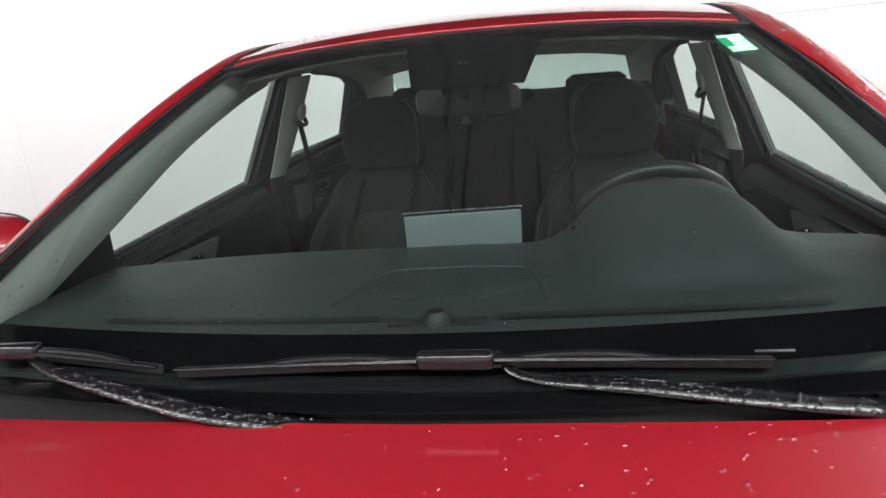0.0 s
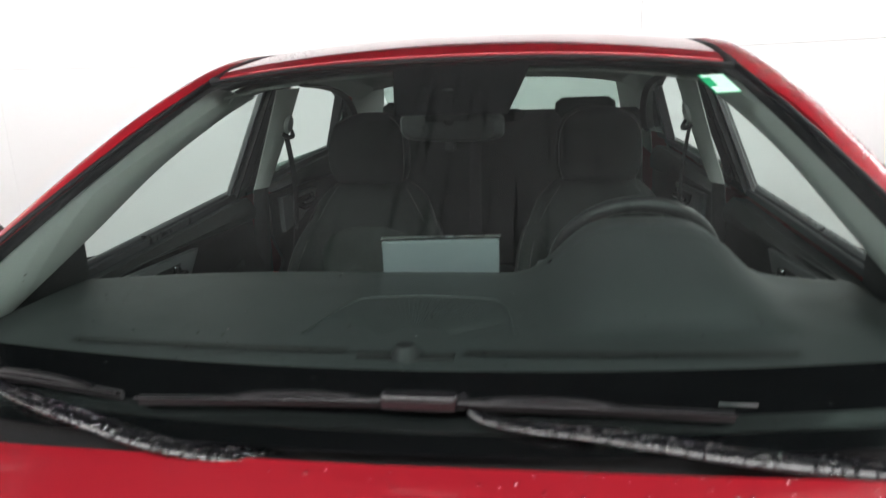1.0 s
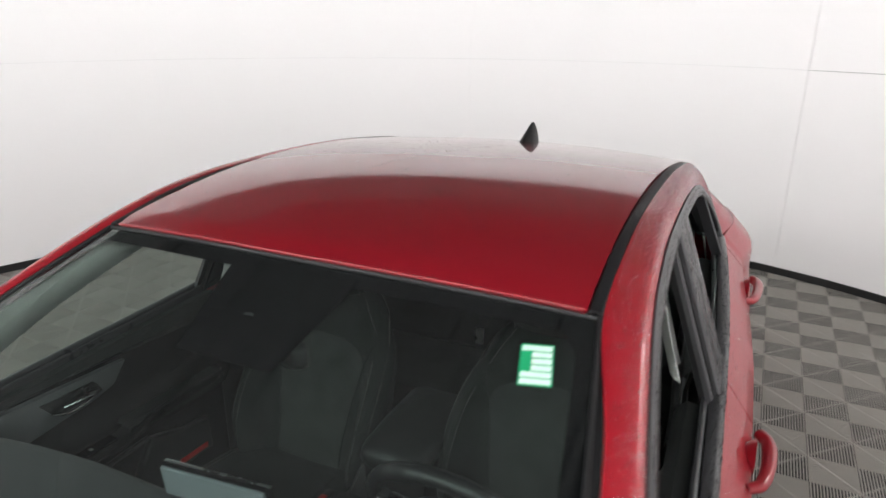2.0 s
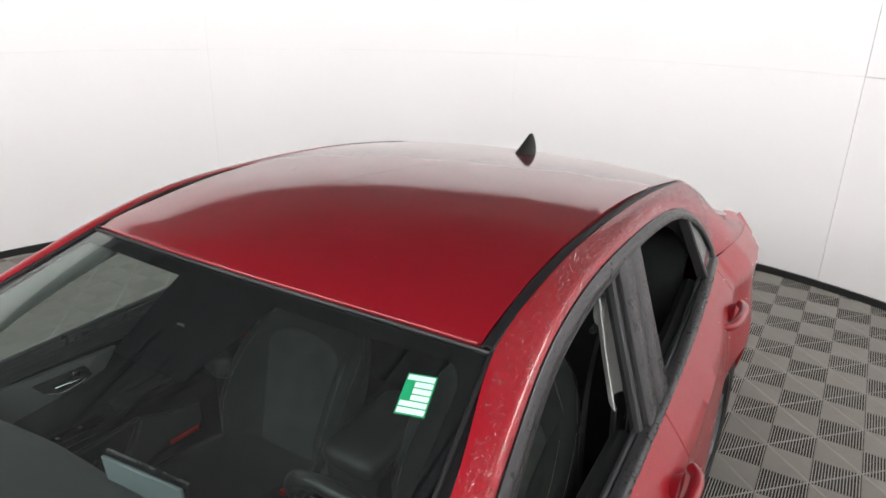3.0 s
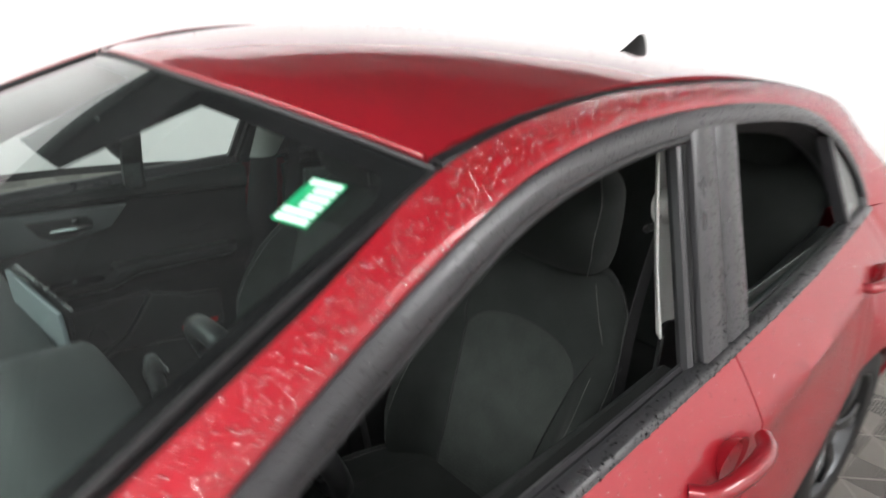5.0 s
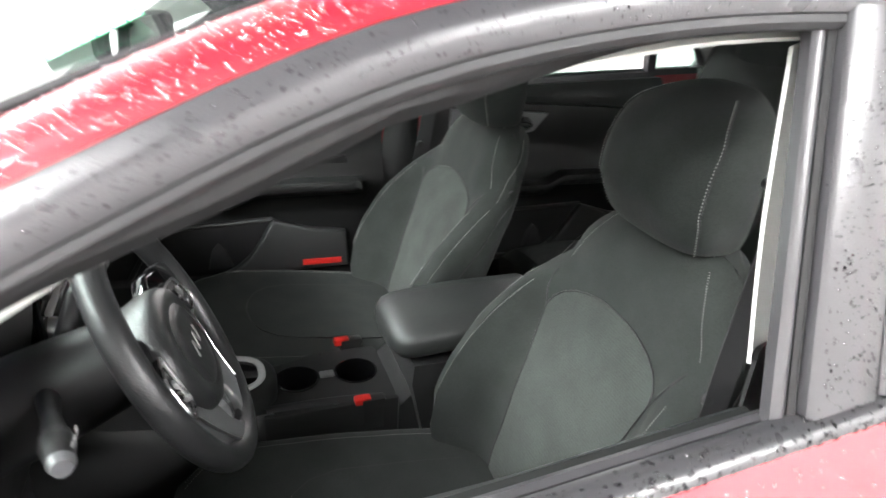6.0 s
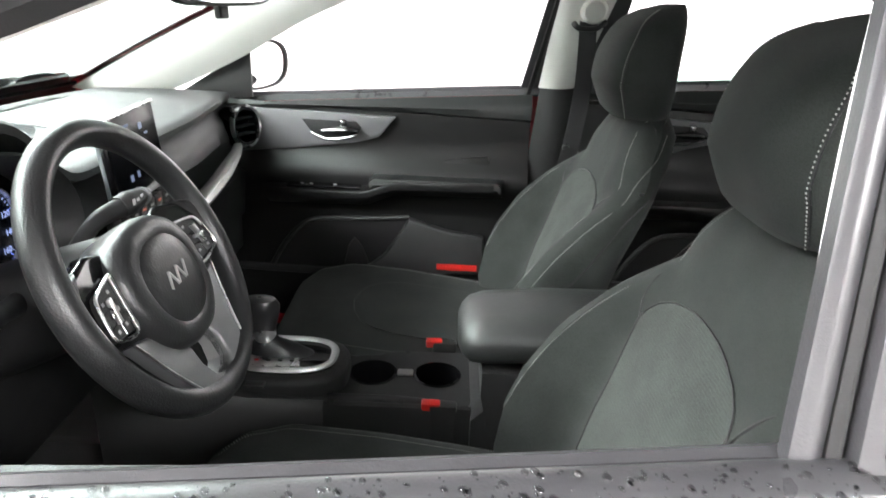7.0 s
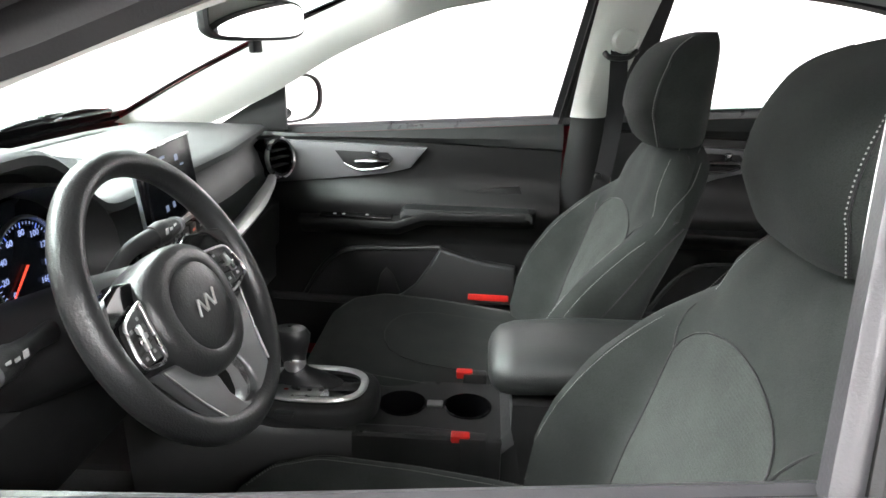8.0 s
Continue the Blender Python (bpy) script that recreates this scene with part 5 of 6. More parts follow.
def head_shape(s):
    """Half width, half depth and middle of a headrest at the height s from 0 to 1."""
    w = 0.131 * (1 - 0.22 * max(0, (s - 0.4) / 0.6) ** 2.4) * (0.88 + 0.12 * min(1, s / 0.25))
    d = 0.074 * (1 - 0.46 * max(0, (s - 0.38) / 0.62) ** 2.0) * (0.80 + 0.20 * min(1, s / 0.3))
    if s > 0.72:
        k = (s - 0.72) / 0.28
        w, d = w * math.sqrt(1 - 0.88 * min(1.0, k) ** 3), d * math.sqrt(1 - 0.90 * min(1.0, k) ** 3)
    return w, d, 2.648 - d - 0.010 * (1 - s)


def seat_table(z, rows):
    return float(np.interp(z, [r[0] for r in rows], [r[1] for r in rows]))


# front seat backrest by height: middle of the front face, ridge of the side bolsters, rear face and half width
BACK_MID = ((0.46, 2.365), (0.55, 2.378), (0.68, 2.418), (0.80, 2.466), (0.89, 2.505), (0.96, 2.528), (1.01, 2.545), (1.045, 2.580))
BACK_RIDGE = ((0.46, 2.300), (0.55, 2.285), (0.63, 2.295), (0.70, 2.325), (0.78, 2.378), (0.85, 2.450), (0.885, 2.497), (0.90, 2.522), (0.92, 2.532), (0.96, 2.540), (1.02, 2.566), (1.045, 2.595))
BACK_REAR = ((0.46, 2.480), (0.70, 2.515), (0.78, 2.540), (0.91, 2.603), (1.0, 2.638), (1.045, 2.630))
BACK_HALF = ((0.46, 0.205), (0.54, 0.232), (0.64, 0.250), (0.78, 0.252), (0.85, 0.240), (0.885, 0.226), (0.91, 0.208), (0.95, 0.194), (0.99, 0.168), (1.02, 0.132), (1.045, 0.07))


def back_section(z, n=72):
    """The closed outline of the backrest at a height: offset across and y."""
    mid, ridge, rear, half = (seat_table(z, q) for q in (BACK_MID, BACK_RIDGE, BACK_REAR, BACK_HALF))
    xr = half - 0.034
    k = min(1.0, max(0.0, (mid - ridge + 0.04) / 0.10))
    front = [(0.0, mid), (xr * 0.36, mid + 0.001), (xr * (0.66 + 0.06 * k), mid * 0.95 + ridge * 0.05), (xr * 0.88, mid * 0.45 + ridge * 0.55), (xr, ridge), (half - 0.010, ridge + 0.014), (half, ridge + 0.042)]
    back = [(half - 0.002, rear - 0.045), (half - 0.02, rear - 0.012), (half * 0.80, rear), (0.0, rear + 0.006)]
    line = cr([(a, b, 0) for a, b in front + back], n // 2)
    return [(a, b) for a, b, _ in line] + [(-a, b) for a, b, _ in line[-2:0:-1]]


def stitches(name, line, count, radius, parent):
    """A row of short threads along a line."""
    st = cr(line, 2 * count)
    bm = bmesh.new()
    for k in range(0, 2 * count - 1, 2):
        tube([st[k], st[k] * 0.25 + st[k + 1] * 0.75], radius, 4, 2, bm=bm, up=(1, 0.02, 0))
    return part(name, bm, THREAD, parent, "white stitched seam")


def front_seat(xc, label):
    seat = thing("front_seat", label, "car seat", "front seats")
    heights = [0.46 + 0.545 * i / 23 for i in range(24)] + [1.02, 1.032, 1.040, 1.045]
    rows = [[(xc + a, b, z) for a, b in back_section(z)] for z in heights]
    back = part("backrest", loft(rows, close_u=True, caps=True), CLOTH, seat, "charcoal cloth backrest with side bolsters")

    def on_back(dx, z, lift=0.0):
        """A point on the front face."""
        sec = back_section(z)[:37]
        top = int(np.argmax([p[0] for p in sec]))
        y = float(np.interp(abs(dx), [p[0] for p in sec[: top + 1]], [p[1] for p in sec[: top + 1]]))
        return (xc + dx, y - lift, z + 0.35 * lift)

    # knitted middle panel with an arched top
    half_w = lambda z: float(np.interp(z, (0.48, 0.60, 0.72, 0.80, 0.827, 0.845, 0.862, 0.876, 0.886, 0.892, 0.894), (0.112, 0.118, 0.134, 0.148, 0.152, 0.147, 0.131, 0.104, 0.070, 0.036, 0.004)))
    zs = list(np.linspace(0.48, 0.827, 14)) + [0.836, 0.845, 0.854, 0.862, 0.869, 0.876, 0.881, 0.886, 0.889, 0.892, 0.894]
    part("insert", loft([[on_back(half_w(z) * q, z, 0.003 - 0.002 * abs(q) ** 6) for q in np.linspace(-1, 1, 19)] for z in zs]), MESH_CLOTH, back, "lighter knitted insert")
    edge = [on_back(-half_w(z), z, 0.0012) for z in zs] + [on_back(half_w(z), z, 0.0012) for z in zs[-2::-1]]
    part("insert_piping", tube(edge, 0.0016, 6, 120), SEAL, back)
    for s in (-1, 1):
        # seam between the shoulder panel and the bolster, and the two stitched lines along the bolster
        part("bolster_seam", tube([on_back(s * q, z, 0.0004) for q, z in ((0.152, 0.827), (0.164, 0.855), (0.172, 0.88), (0.178, 0.90))], 0.0018, 6, 24), SEAL, back)
        rim = [(0.205, 0.56), (0.212, 0.64), (0.212, 0.72), (0.208, 0.79), (0.196, 0.85), (0.178, 0.90), (0.150, 0.955), (0.118, 1.005), (0.096, 1.028)]
        stitches("stitching", [on_back(s * q, z, 0.0004) for q, z in rim], 150, 0.0006, back)
        low = [on_back(s * (seat_table(z, BACK_HALF) - 0.006), z, 0.0008) for z in (0.56, 0.64, 0.72, 0.79, 0.85, 0.89)]
        low += [(xc + s * (seat_table(z, BACK_HALF) + 0.001), y, z) for z, y in ((0.93, 2.552), (0.97, 2.588), (1.01, 2.612))]
        stitches("stitching", low, 150, 0.0006, back)
        part("side_seam", tube([(xc + s * (seat_table(z, BACK_HALF) + 0.0004), y, z) for z, y in ((0.70, 2.41), (0.78, 2.47), (0.86, 2.53), (0.90, 2.575))], 0.0012, 6, 24), SEAL, back)
    # cushion with raised sides and a rounded front
    prof = [(1.800, 0.430, 0.02, 0.150), (1.806, 0.455, 0.05, 0.190), (1.825, 0.470, 0.075, 0.222), (1.87, 0.480, 0.090, 0.243), (1.95, 0.480, 0.093, 0.254), (2.10, 0.468, 0.088, 0.260), (2.25, 0.452, 0.082, 0.258), (2.36, 0.452, 0.068, 0.24), (2.42, 0.452, 0.05, 0.2)]
    at = lambda y, j: float(np.interp(y, [q[0] for q in prof], [q[j] for q in prof]))
    raised = lambda y: 0.046 * min(1.0, max(0.0, (y - 1.815) / 0.14))
    rows = []
    for y in (1.800, 1.803, 1.808, 1.815, 1.825, 1.838, 1.855, 1.875, 1.90, 1.94, 1.99, 2.05, 2.11, 2.17, 2.23, 2.29, 2.34, 2.38, 2.42):
        rows.append([(xc + x, y, at(y, 1) + f) for x, f in seat_cross(at(y, 3), at(y, 2), 52, raised(y), 0.58, 0.006)])
    cushion = part("cushion", loft(rows, close_u=True, caps=True), CLOTH, seat, "charcoal cloth seat cushion")

    def on_cushion(y, s, lift):
        cb = abs(s) ** (1 / 0.58)
        k = max(0.0, 1 - cb * cb)
        return (xc + at(y, 3) * s, y, at(y, 1) + at(y, 2) * k**0.29 + (raised(y) * abs(s) ** 4 - 0.006 * (1 - s * s)) * k**0.25 + lift)

    hw = lambda y: float(np.interp(y, (1.985, 1.992, 2.01, 2.04, 2.09, 2.33), (0.02, 0.20, 0.36, 0.46, 0.52, 0.56)))
    ys = (1.985, 1.988, 1.992, 2.0, 2.01, 2.025, 2.04, 2.065, 2.09, 2.13, 2.18, 2.23, 2.28, 2.33)
    part("cushion_insert", loft([[on_cushion(y, hw(y) * q, 0.0035) for q in np.linspace(-1, 1, 13)] for y in ys]), CLOTH, cushion)
    part("cushion_piping", tube([on_cushion(y, -hw(y), 0.002) for y in ys[::-1]] + [on_cushion(y, hw(y), 0.002) for y in ys], 0.0017, 6, 90), SEAL, cushion)
    for s in (-1, 1):
        for q in (0.84, 0.93):
            stitches("stitching", [on_cushion(y, s * (q - 0.10 * max(0.0, (1.92 - y) / 0.09) ** 2), 0.0006) for y in np.linspace(1.84, 2.30, 14)], 100, 0.0006, cushion)
    part("seat_base", box(xc, 2.12, 0.34, 0.42, 0.50, 0.14, 0.02), PLASTIC, seat)
    # headrest: front cover and side panels joined by a stitched seam
    rows = []
    for s in (0, 0.015, 0.04, 0.1, 0.2, 0.3, 0.4, 0.5, 0.6, 0.68, 0.75, 0.81, 0.86, 0.90, 0.935, 0.96, 0.98, 0.992, 0.999):
        w, d, yc = head_shape(s)
        if s < 0.05:
            w, d = w * (0.93 + 1.4 * s), d * (0.90 + 2 * s)
        rows.append([(xc + x, yc - f, 1.030 + 0.217 * s) for x, f in seat_cross(w, d, 52, 0.0, 0.66)])
    head = part("headrest", loft(rows, close_u=True, caps=True), CLOTH, seat, "charcoal cloth headrest")
    for s in (-1, 1):
        line = []
        for k in np.linspace(0.02, 1, 18):
            w, d, yc = head_shape(k * 0.95)
            c = 0.87 - 0.12 * max(0.0, k - 0.75) / 0.25
            line.append((xc + s * (w * c**0.66 + 0.0012), yc - d * (1 - c * c) ** 0.33 - 0.0008, 1.030 + 0.217 * 0.95 * k))
        part("headrest_seam", tube(line, 0.0011, 6, 60), SEAL, head)
        stitches("stitching", [(x + s * 0.0004, y - 0.0035, z) for x, y, z in line], 52, 0.0008, head)
        part("headrest_post", tube([(xc + s * 0.06, 2.585, 1.0), (xc + s * 0.06, 2.585, 1.05)], 0.006, 8, 2, up=(1, 0, 0)), CHROME, head)
    return seat


front_seat(0.36, "charcoal cloth driver's seat with white stitching")
front_seat(-0.36, "charcoal cloth passenger seat with white stitching")

bench = thing("rear_seat", "charcoal cloth rear bench seat with headrests", "car seat")
part("cushion", loft([[(0.66 * math.copysign(abs(math.cos(a)) ** 0.4, math.cos(a)), y, 0.47 + dz * math.copysign(abs(math.sin(a)) ** 0.5, math.sin(a))) for a in np.linspace(0, 2 * math.pi, 40, endpoint=False)] for y, dz in ((2.80, 0.05), (2.83, 0.09), (3.0, 0.11), (3.28, 0.09), (3.32, 0.06))], close_u=True, caps=True), CLOTH, bench)
part("backrest", loft([[(0.62 * math.copysign(abs(math.cos(a)) ** 0.4, math.cos(a)), y - dz * math.copysign(abs(math.sin(a)) ** 0.5, math.sin(a)), z) for a in np.linspace(0, 2 * math.pi, 40, endpoint=False)] for y, z, dz in ((3.27, 0.52, 0.04), (3.28, 0.58, 0.08), (3.36, 0.85, 0.085), (3.45, 1.12, 0.065), (3.468, 1.18, 0.05), (3.475, 1.20, 0.02))], close_u=True, caps=True), CLOTH, bench)
for xh in (-0.38, 0.0, 0.38):
    h = 0.16 if xh else 0.09
    part("headrest", loft([[(xh + 0.13 * k * math.copysign(abs(math.cos(a)) ** 0.6, math.cos(a)), 3.45 - 0.05 * k * math.copysign(abs(math.sin(a)) ** 0.7, math.sin(a)), z) for a in np.linspace(0, 2 * math.pi, 28, endpoint=False)] for z, k in ((1.15, 0.9), (1.165, 1.0), (1.15 + h * 0.5, 0.97), (1.15 + h * 0.62, 0.75))], close_u=True, caps=True), CLOTH, bench, "charcoal cloth headrest")
part("buckle", box(-0.08, 3.10, 0.68, 0.03, 0.02, 0.06, 0.004), SILVER, bench, "silver buckle tongue")
part("belt", thick(loft([[(-0.10, 3.13, 0.70), (-0.05, 3.13, 0.70)], [(-0.11, 3.30, 1.0), (-0.06, 3.30, 1.0)], [(-0.11, 3.38, 1.14), (-0.06, 3.38, 1.14)]]), 0.002), BELT, bench)


def seat_belt(s):
    belt = thing("seat_belt", "black webbing seat belt hanging at the door pillar", "seat belt", "seat belts")
    line = cr([(s * 0.618, 2.515, 1.215), (s * 0.60, 2.515, 1.05), (s * 0.602, 2.50, 0.90), (s * 0.62, 2.47, 0.70), (s * 0.64, 2.44, 0.42)], 20)
    part("webbing", thick(loft([[p + np.array((0, -0.021, 0)), p + np.array((0.0, 0.021, 0.0))] for p in line]), 0.0016), BELT, belt)
    m = axes((s * 0.612, 2.525, 1.225), (0, 1, 0.15), (-s * 0.2, 0, 1))
    part("guide", lathe([(0.0, 0.014), (0.024, 0.013), (0.031, 0.006), (0.033, 0.0), (0.033, -0.012)], 28, m), GREY, belt, "pale grey height adjuster")
    part("guide_loop", tube([(s * 0.612, 2.48, 1.195), (s * 0.600, 2.49, 1.185), (s * 0.598, 2.53, 1.185), (s * 0.61, 2.555, 1.20)], 0.007, 8, 20), PLASTIC, belt)
    part("button", lathe([(0.0, 0.006), (0.008, 0.005), (0.009, 0.0)], 16, axes((s * 0.597, 2.487, 0.90), (0, 1, 0), (-s * 0.2, 0, 1))), PLASTIC, belt)
    x = 0.045 if s > 0 else -0.168
    z = 0.545 if s > 0 else 0.555
    b = part("buckle", box(x, 2.20, z - 0.02, 0.024, 0.05, 0.075, 0.005, m=None), PLASTIC, belt, "black buckle")
    part("release", box(x, 2.178, z + 0.012, 0.020, 0.034, 0.016, 0.003), RED, b, "red release button")
    return belt


seat_belt(1)
seat_belt(-1)

# inside mirror and camera cover
a, b = Vector((0.112, 1.80, 1.253)), Vector((-0.120, 1.885, 1.253))
mm = axes((a + b) / 2, b - a, (0, -0.03, 1))
mir = part("rear_view_mirror", loft([[mm @ Vector((k * x, k * y, z)) for x, y in ring(0.118, 0.032, 44, pw=0.5)] for z, k in ((-0.022, 0.7), (-0.018, 0.9), (-0.004, 1.0), (0.006, 1.0), (0.010, 0.97))], close_u=True, caps=True), PLASTIC, car, "black rear-view mirror")
part("mirror_glass", loft([[mm @ Vector((k * x, k * y, 0.0108)) for x, y in ring(0.1125, 0.0265, 44, pw=0.5)] for k in (1.0, 0.5, 0.01)], close_u=True), MIRROR, mir, "silver mirror glass")
part("mirror_tab", box(0.0, -0.040, -0.004, 0.022, 0.02, 0.012, 0.003, m=mm), PLASTIC, mir)
part("mirror_stem", tube([(a + b) / 2 + Vector((0, -0.02, 0.01)), (0.0, 1.80, 1.29), (0.0, 1.775, 1.315)], [0.012, 0.013, 0.02], 10, 12), PLASTIC, mir)
part("camera_cover", loft([[screen_point(u, v, o) for u, o in ((-0.06, -0.010), (-0.055, -0.03), (0.07, -0.03), (0.075, -0.010))] for v in (0.76, 0.80, 0.92, 0.955)], close_u=True, caps=True), PLASTIC, car, "black camera cover behind the windscreen")

# sticker inside the windscreen
sa, se, sf2, sg = (Vector(p) for p in ((0.487, 1.871, 1.3395), (0.538, 1.884, 1.3405), (0.502, 1.800, 1.3060), (0.553, 1.817, 1.3030)))
ux, uy = (se - sa), (sf2 - sa)
sticker = thing("sticker", "green and white service sticker inside the windscreen", "sticker")
stm = axes((sa + sg) / 2, ux, uy)
if (stm.to_3x3() @ Vector((0, 0, 1))).z < 0:
    stm = stm @ pose(0, 0, 0, 180, 0, 0)
sw, sh = ux.length, uy.length
part("paper", box(0, 0, 0, sw, sh, 0.0006, m=stm), GREEN, sticker)
sgn = 1 if (stm.to_3x3() @ Vector((0, 1, 0))).y > 0 else -1
for k in range(6):
    wide = sw * (0.9 if k in (0, 4, 5) else 0.60)
    part("line", box((0.0 if k in (0, 4, 5) else sw * 0.15), sgn * sh * (0.40 - 0.16 * k), 0.0005, wide, sh * 0.125, 0.0006, m=stm), WHITE_INK, sticker)
part("serial_bars", box(*screen_point(0.52, 0.062, -0.001), 0.040, 0.0024, 0.002, m=None), DARK_SILVER, car, "small white printed bars")


# ---- water ----
def drops(name, label, spots, squash=0.55, fluid=None):
    """Many small beads: rows of place, normal, radius."""
    bm_v, bm_f = [], []
    for p, n, r in spots:
        n = Vector(n).normalized()
        t = n.orthogonal().normalized()
        b = n.cross(t)
        base = len(bm_v)
        k = 8
        st = 1 + 0.4 * random.random()
        for h, q in ((0.0, 1.0), (0.5, 0.86), (0.85, 0.5)):
            for i in range(k):
                a = 2 * math.pi * i / k
                bm_v.append(Vector(p) + n * (h * r * squash) + (t * math.cos(a) * st + b * math.sin(a)) * (r * q))
        bm_v.append(Vector(p) + n * (r * squash))
        for ringk in range(2):
            for i in range(k):
                j = (i + 1) % k
                bm_f.append((base + ringk * k + i, base + ringk * k + j, base + (ringk + 1) * k + j, base + (ringk + 1) * k + i))
        for i in range(k):
            bm_f.append((base + 2 * k + i, base + 2 * k + (i + 1) % k, base + 3 * k))
    me = bpy.data.meshes.new(name)
    me.from_pydata([tuple(v) for v in bm_v], [], bm_f)
    me.materials.append(fluid or SHADED_WATER)
    for f in me.polygons:
        f.use_smooth = True
    return tagged(new(name, me), label, "water drops", kind="stuff")


rng = random.Random(7)
spots = []
for _ in range(2300):
    y = rng.uniform(1.5, 3.3)
    s = rng.random()
    x, z = x_side(y, belt_z(y)), belt_z(y)
    prof = [(0.012, -0.010), (0.016, -0.002), (0.012, 0.006), (0.003, 0.011), (-0.010, 0.012)]
    q = s * 3.999
    i = int(q)
    a, b = prof[i], prof[i + 1]
    t = q - i
    nx, nz = (b[1] - a[1]), -(b[0] - a[0])
    spots.append(((x + a[0] + (b[0] - a[0]) * t, y, z + a[1] + (b[1] - a[1]) * t), (nx, 0, nz), rng.choice((0.0005, 0.0006, 0.0008, 0.0011, 0.0015, 0.0020, 0.0025))))
drops("belt_drops", "clear rain beads on the black belt moulding", spots, 0.75)
spots = []
nb = len(pairs_in)
for _ in range(7500):
    i = rng.randrange(4, nb - 12)
    s = rng.uniform(0.05, 0.95)
    h = 4 * s * (1 - s)
    p = pairs_in[i] * (1 - s) + outer_full[i] * s + np.array((0.012 * h, 0, 0.010 * h))
    j = rng.random()
    p = p + j * (pairs_in[i + 1] * (1 - s) + outer_full[i + 1] * s - pairs_in[i] * (1 - s) - outer_full[i] * s)
    d = outer_full[i] - pairs_in[i]
    t = outer_full[i + 1] - outer_full[i]
    n = np.cross(t, d)
    n = n if n[2] > 0 else -n
    n = n / np.linalg.norm(n) + (s - 0.5) * 1.2 * d / np.linalg.norm(d)
    spots.append((p, n, rng.choice((0.0006, 0.0008, 0.0010, 0.0013, 0.0017, 0.0022))))
drops("pillar_drops", "clear rain beads on the red roof rail", spots, 1.0, CLEAR_WATER)
spots = []
for _ in range(260):
    x, y = rng.uniform(-0.5, 0.52), rng.triangular(1.98, 3.3, 2.9)
    spots.append(((x, y, roof_z(x, y)), (0, 0, 1), rng.choice((0.001, 0.0015, 0.002, 0.003))))
for k in range(110):
    t = k / 110
    x = 0.02 - 0.16 * t + rng.gauss(0, 0.006)
    y = 3.05 - 0.65 * t + rng.gauss(0, 0.01)
    spots.append(((x, y, roof_z(x, y)), (0, 0, 1), rng.choice((0.001, 0.0015, 0.002, 0.003))))
for _ in range(160):
    x, y = rng.uniform(-0.54, -0.35), rng.uniform(2.0, 2.3)
    spots.append(((x, y, roof_z(x, y)), (0, 0, 1), rng.choice((0.001, 0.0015, 0.002))))
drops("roof_drops", "clear rain drops and a run of water on the red roof", spots, 0.4, CLEAR_WATER)

# beads on the wiper arms, the cowl, the bonnet and the doors
spots = []
for arm in (ARM_A, ARM_B):
    line = cr(arm, 60)
    for _ in range(420):
        i = rng.randrange(3, 52)
        rad = float(np.interp(i / 59, (0, 0.2, 0.4, 0.6, 0.8, 1), (0.007, 0.011, 0.014, 0.017, 0.019, 0.019)))
        q = rng.uniform(-0.2, 3.3)
        p = line[i] + (line[i + 1] - line[i]) * rng.random()
        d = np.cross(line[i + 1] - line[i], (0, 0, 1))
        d = d / np.linalg.norm(d)
        spots.append((p + d * rad * math.cos(q) + np.array((0, 0, 0.5 * rad * math.sin(q))), d * math.cos(q) * 0.5 + np.array((0, 0, math.sin(q))), rng.choice((0.001, 0.0014, 0.0018, 0.0024, 0.003))))
drops("wiper_drops", "clear rain beads on the black wiper arms", spots, 0.8)
spots = []
for _ in range(260):
    u = rng.uniform(-0.7, 0.7)
    hy, hz = 1.07 + 0.06 * abs(u) ** 2.2, 0.954 - 0.024 * abs(u) ** 2.2
    wx, wy, wz = screen_point(u, 0.03)
    t = rng.random()
    spots.append(((0.743 * u, hy + 0.012, hz - 0.020 + 0.01 * t), (0, 0.1, 1), rng.choice((0.0008, 0.0012, 0.0018))))
for _ in range(160):
    u, v = rng.uniform(-0.9, 0.9), rng.triangular(0.03, 0.30, 0.05)
    spots.append((screen_point(u, v, 0.0004), (0, -0.45, 0.89), rng.choice((0.0007, 0.001, 0.0014, 0.0018))))
drops("cowl_drops", "clear rain drops on the black cowl and windscreen foot", spots)
spots = []
for _ in range(380):
    i, j = rng.triangular(0, 14, 0), rng.triangular(10, 30, 22)
    a, b = int(i), int(j)
    g = [np.array(across[a + da][min(b + db, 30)]) for da, db in ((0, 0), (1, 0), (0, 1), (1, 1))]
    s, t = i - a, j - b
    p = g[0] * (1 - s) * (1 - t) + g[1] * s * (1 - t) + g[2] * (1 - s) * t + g[3] * s * t
    n = np.cross(g[2] - g[0], g[1] - g[0])
    n = n if n[2] > 0 else -n
    spots.append((p, n, rng.choice((0.0008, 0.0011, 0.0015, 0.002, 0.0028))))
drops("bonnet_drops", "clear rain drops on the red bonnet", spots, 0.75, CLEAR_WATER)
spots = []
for _ in range(3600):
    y = rng.uniform(1.5, 3.9)
    z = top_z(y) - 0.012 - 0.42 * rng.random() ** 1.3
    if arch(y, z, REAR_AXLE):
        continue
    x = body_x(y, z)
    e = body_x(y, z - 0.004)
    spots.append(((x + 0.0002, y, z), (0.004, 0, e - x), rng.choice((0.0008, 0.001, 0.0013, 0.0018, 0.0022))))
drops("door_drops", "clear rain beads and streaks on the red doors", spots, 0.8, CLEAR_WATER)
spots = []
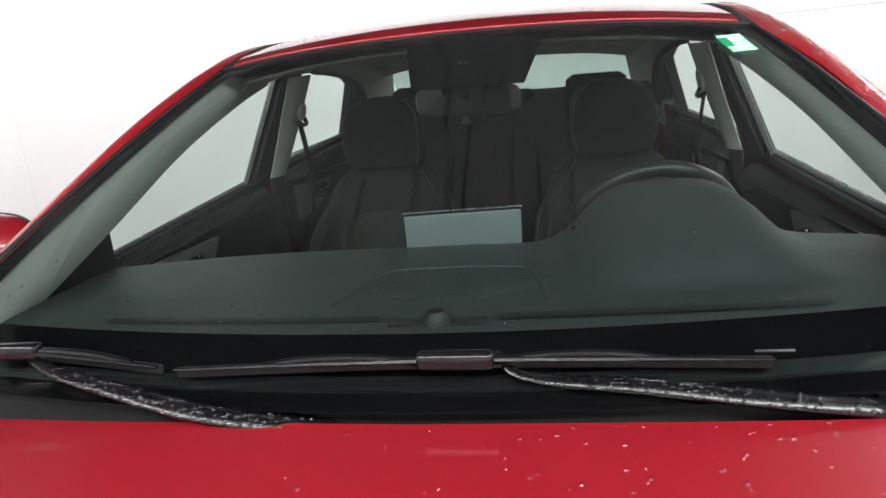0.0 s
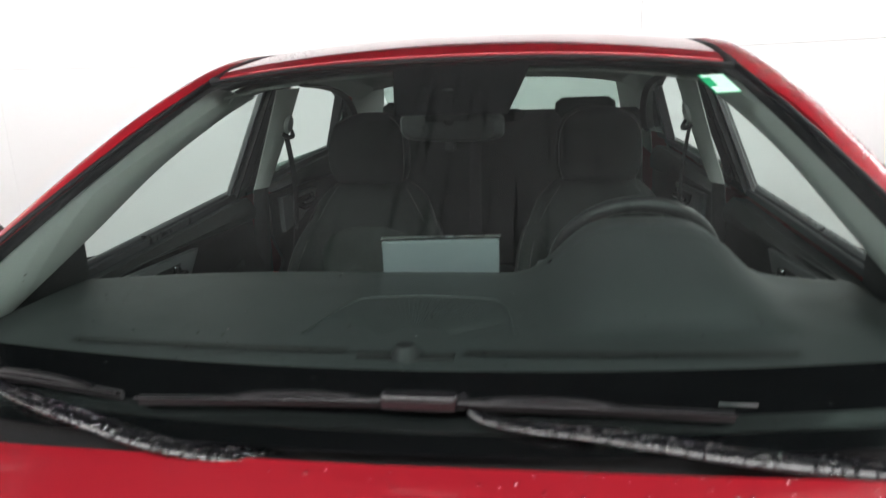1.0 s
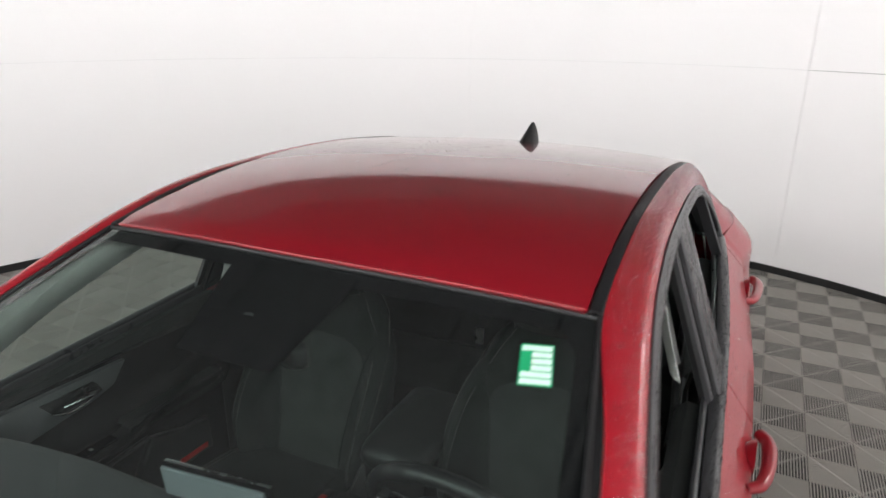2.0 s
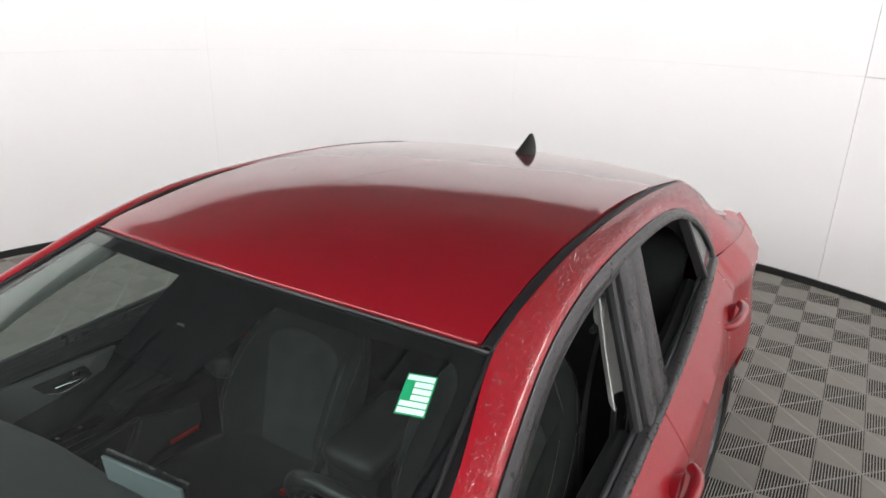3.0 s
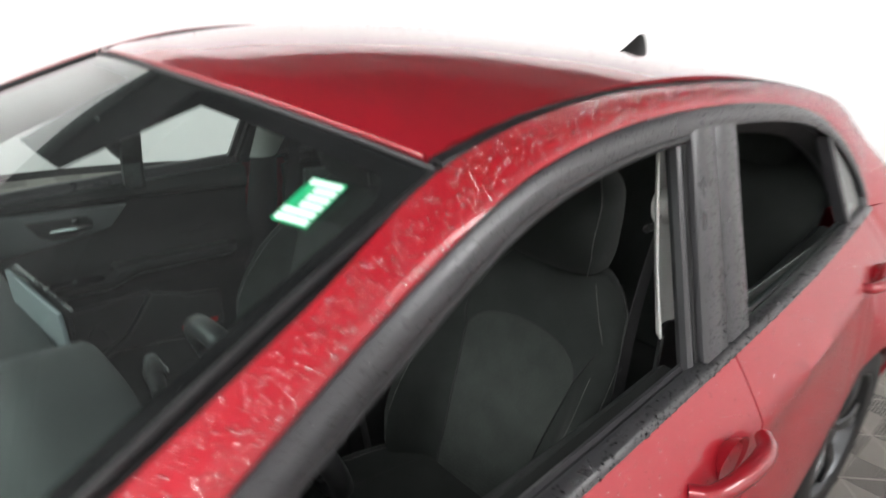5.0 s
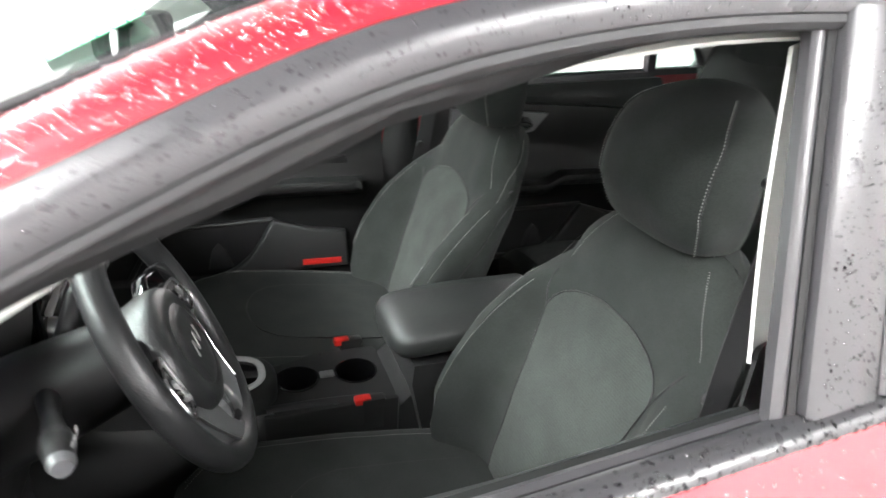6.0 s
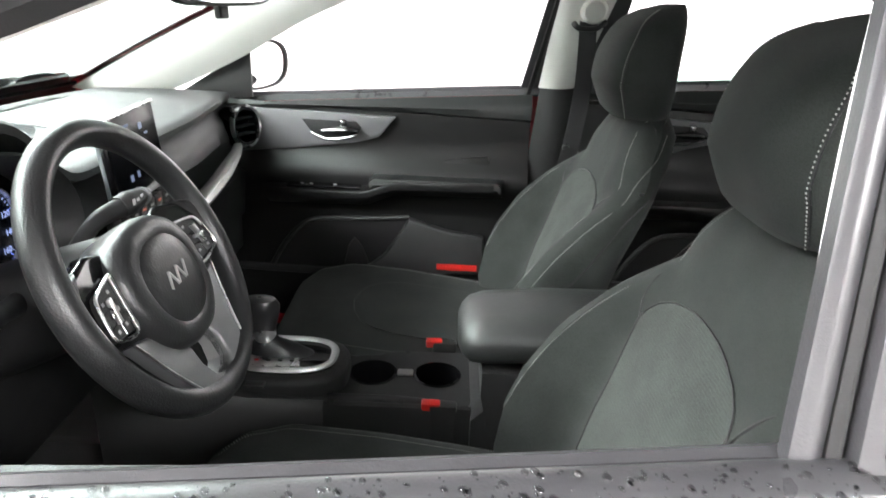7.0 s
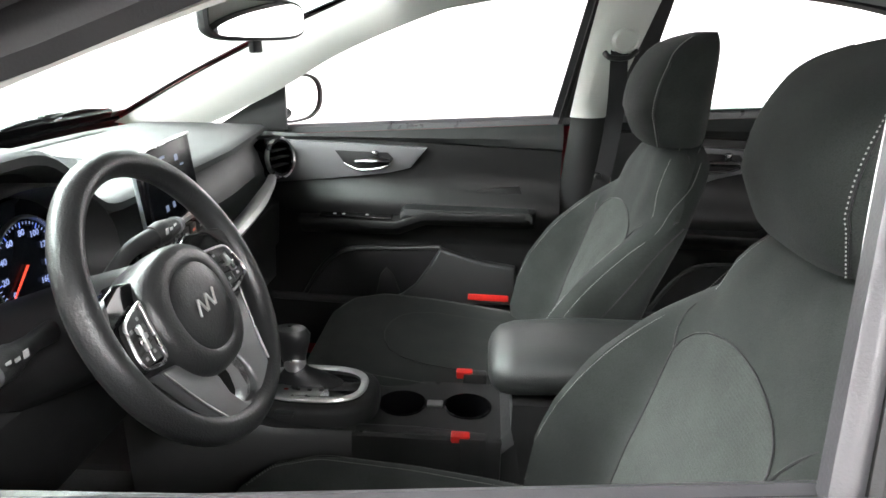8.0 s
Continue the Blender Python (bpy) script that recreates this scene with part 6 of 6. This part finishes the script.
for _ in range(1500):
    i = rng.randrange(0, 78)
    s = rng.uniform(0.1, 0.9)
    y, z = (inset[i] * (1 - s) + frame_in[i] * s + rng.random() * (inset[i + 1] - inset[i])).tolist()
    spots.append(((x_side(y, z) + 0.0085, y, z), (0.93, 0, 0.36), rng.choice((0.0005, 0.0007, 0.001, 0.0014))))
for _ in range(1100):
    z = rng.uniform(1.02, 1.36)
    y = rng.uniform(2.415, 2.575) + 0.066 * (z - 1.0) / 0.385
    spots.append(((x_side(y, z) + 0.0065, y, z), (0.93, 0, 0.36), rng.choice((0.0005, 0.0008, 0.0011, 0.0015))))
drops("surround_drops", "clear rain beads on the black window surround", spots, 0.8)

# ---- floor: ribbed tiles laid on the diagonal ----
CELL, RIBS = 0.194, 16
floor = thing("floor", "ribbed grey interlocking garage tiles laid diagonally", "floor", kind="structure")
part("slab", thick(loft([[booth_point(a, r, -0.0390) for a in np.linspace(0, 360, 73)] for r in (0.01, 2.0, BOOTH_R + 0.1)]), -0.03), SLAB, floor)


def tile_mesh():
    """One diamond tile: four quarters, whose ribs run to the side and to the front by turns."""
    bm = bmesh.new()
    pitch = CELL / RIBS
    w, deep = pitch * 0.155, 0.008
    for sx, sy in ((1, 1), (-1, -1), (1, -1), (-1, 1)):
        for k in range(RIBS):
            a = (k + 0.5) * pitch
            ln = CELL - a - 0.001
            if ln < 0.004:
                continue
            q = [(0.001, a - w), (ln + w, a - w), (ln - w, a + w), (0.001, a + w)]
            if sx * sy < 0:
                q = [(v, u) for u, v in q]
            top = [bm.verts.new((sx * u, sy * v, 0)) for u, v in q]
            low = [bm.verts.new((sx * u, sy * v, -deep)) for u, v in q]
            bm.faces.new(top)
            for i in range(4):
                bm.faces.new((low[i], low[(i + 1) % 4], top[(i + 1) % 4], top[i]))
        q = [(sx * (CELL - 0.001), 0), (0, sy * (CELL - 0.001)), (0, sy * (CELL - 0.006)), (sx * (CELL - 0.006), 0)]
        bm.faces.new([bm.verts.new((u, v, -0.0006)) for u, v in q])
    bmesh.ops.recalc_face_normals(bm, faces=bm.faces)
    for f in bm.faces:
        if abs(f.normal.z) > 0.9 and f.normal.z < 0:
            f.normal_flip()
    me = bpy.data.meshes.new("tile")
    bm.to_mesh(me)
    bm.free()
    me.materials.append(TILE)
    return me


TILE_MESH = tile_mesh()
places = []
for i in range(-32, 32):
    for j in range(-36, 20):
        if (i + j) % 2:
            x, y = 1.18 + CELL * i, 4.31 + CELL * j
            if math.hypot(x - BOOTH_X, y - BOOTH_Y) < BOOTH_R + 0.12:
                places.append((x, y))
places.sort(key=lambda p: min(math.hypot(p[0] - 1.3, p[1] - 4.3), math.hypot(p[0] + 1.7, p[1] - 3.2) + 0.4))
for x, y in places[:300]:
    t = new("tile", TILE_MESH)
    t.parent = floor
    t.matrix_local = Matrix.Translation((x, y, 0))
vs = np.array([v.co for v in TILE_MESH.vertices])
fs = [tuple(f.vertices) for f in TILE_MESH.polygons]
allv, allf = [], []
for k, (x, y) in enumerate(places[300:]):
    allv.append(vs + (x, y, 0))
    allf += [tuple(i + k * len(vs) for i in f) for f in fs]
me = bpy.data.meshes.new("tile_field")
me.from_pydata(np.concatenate(allv).tolist(), [], allf)
me.materials.append(TILE)
field = tagged(new("tile_field", me), "ribbed grey garage tiles farther off", kind="stuff")
field.parent = floor
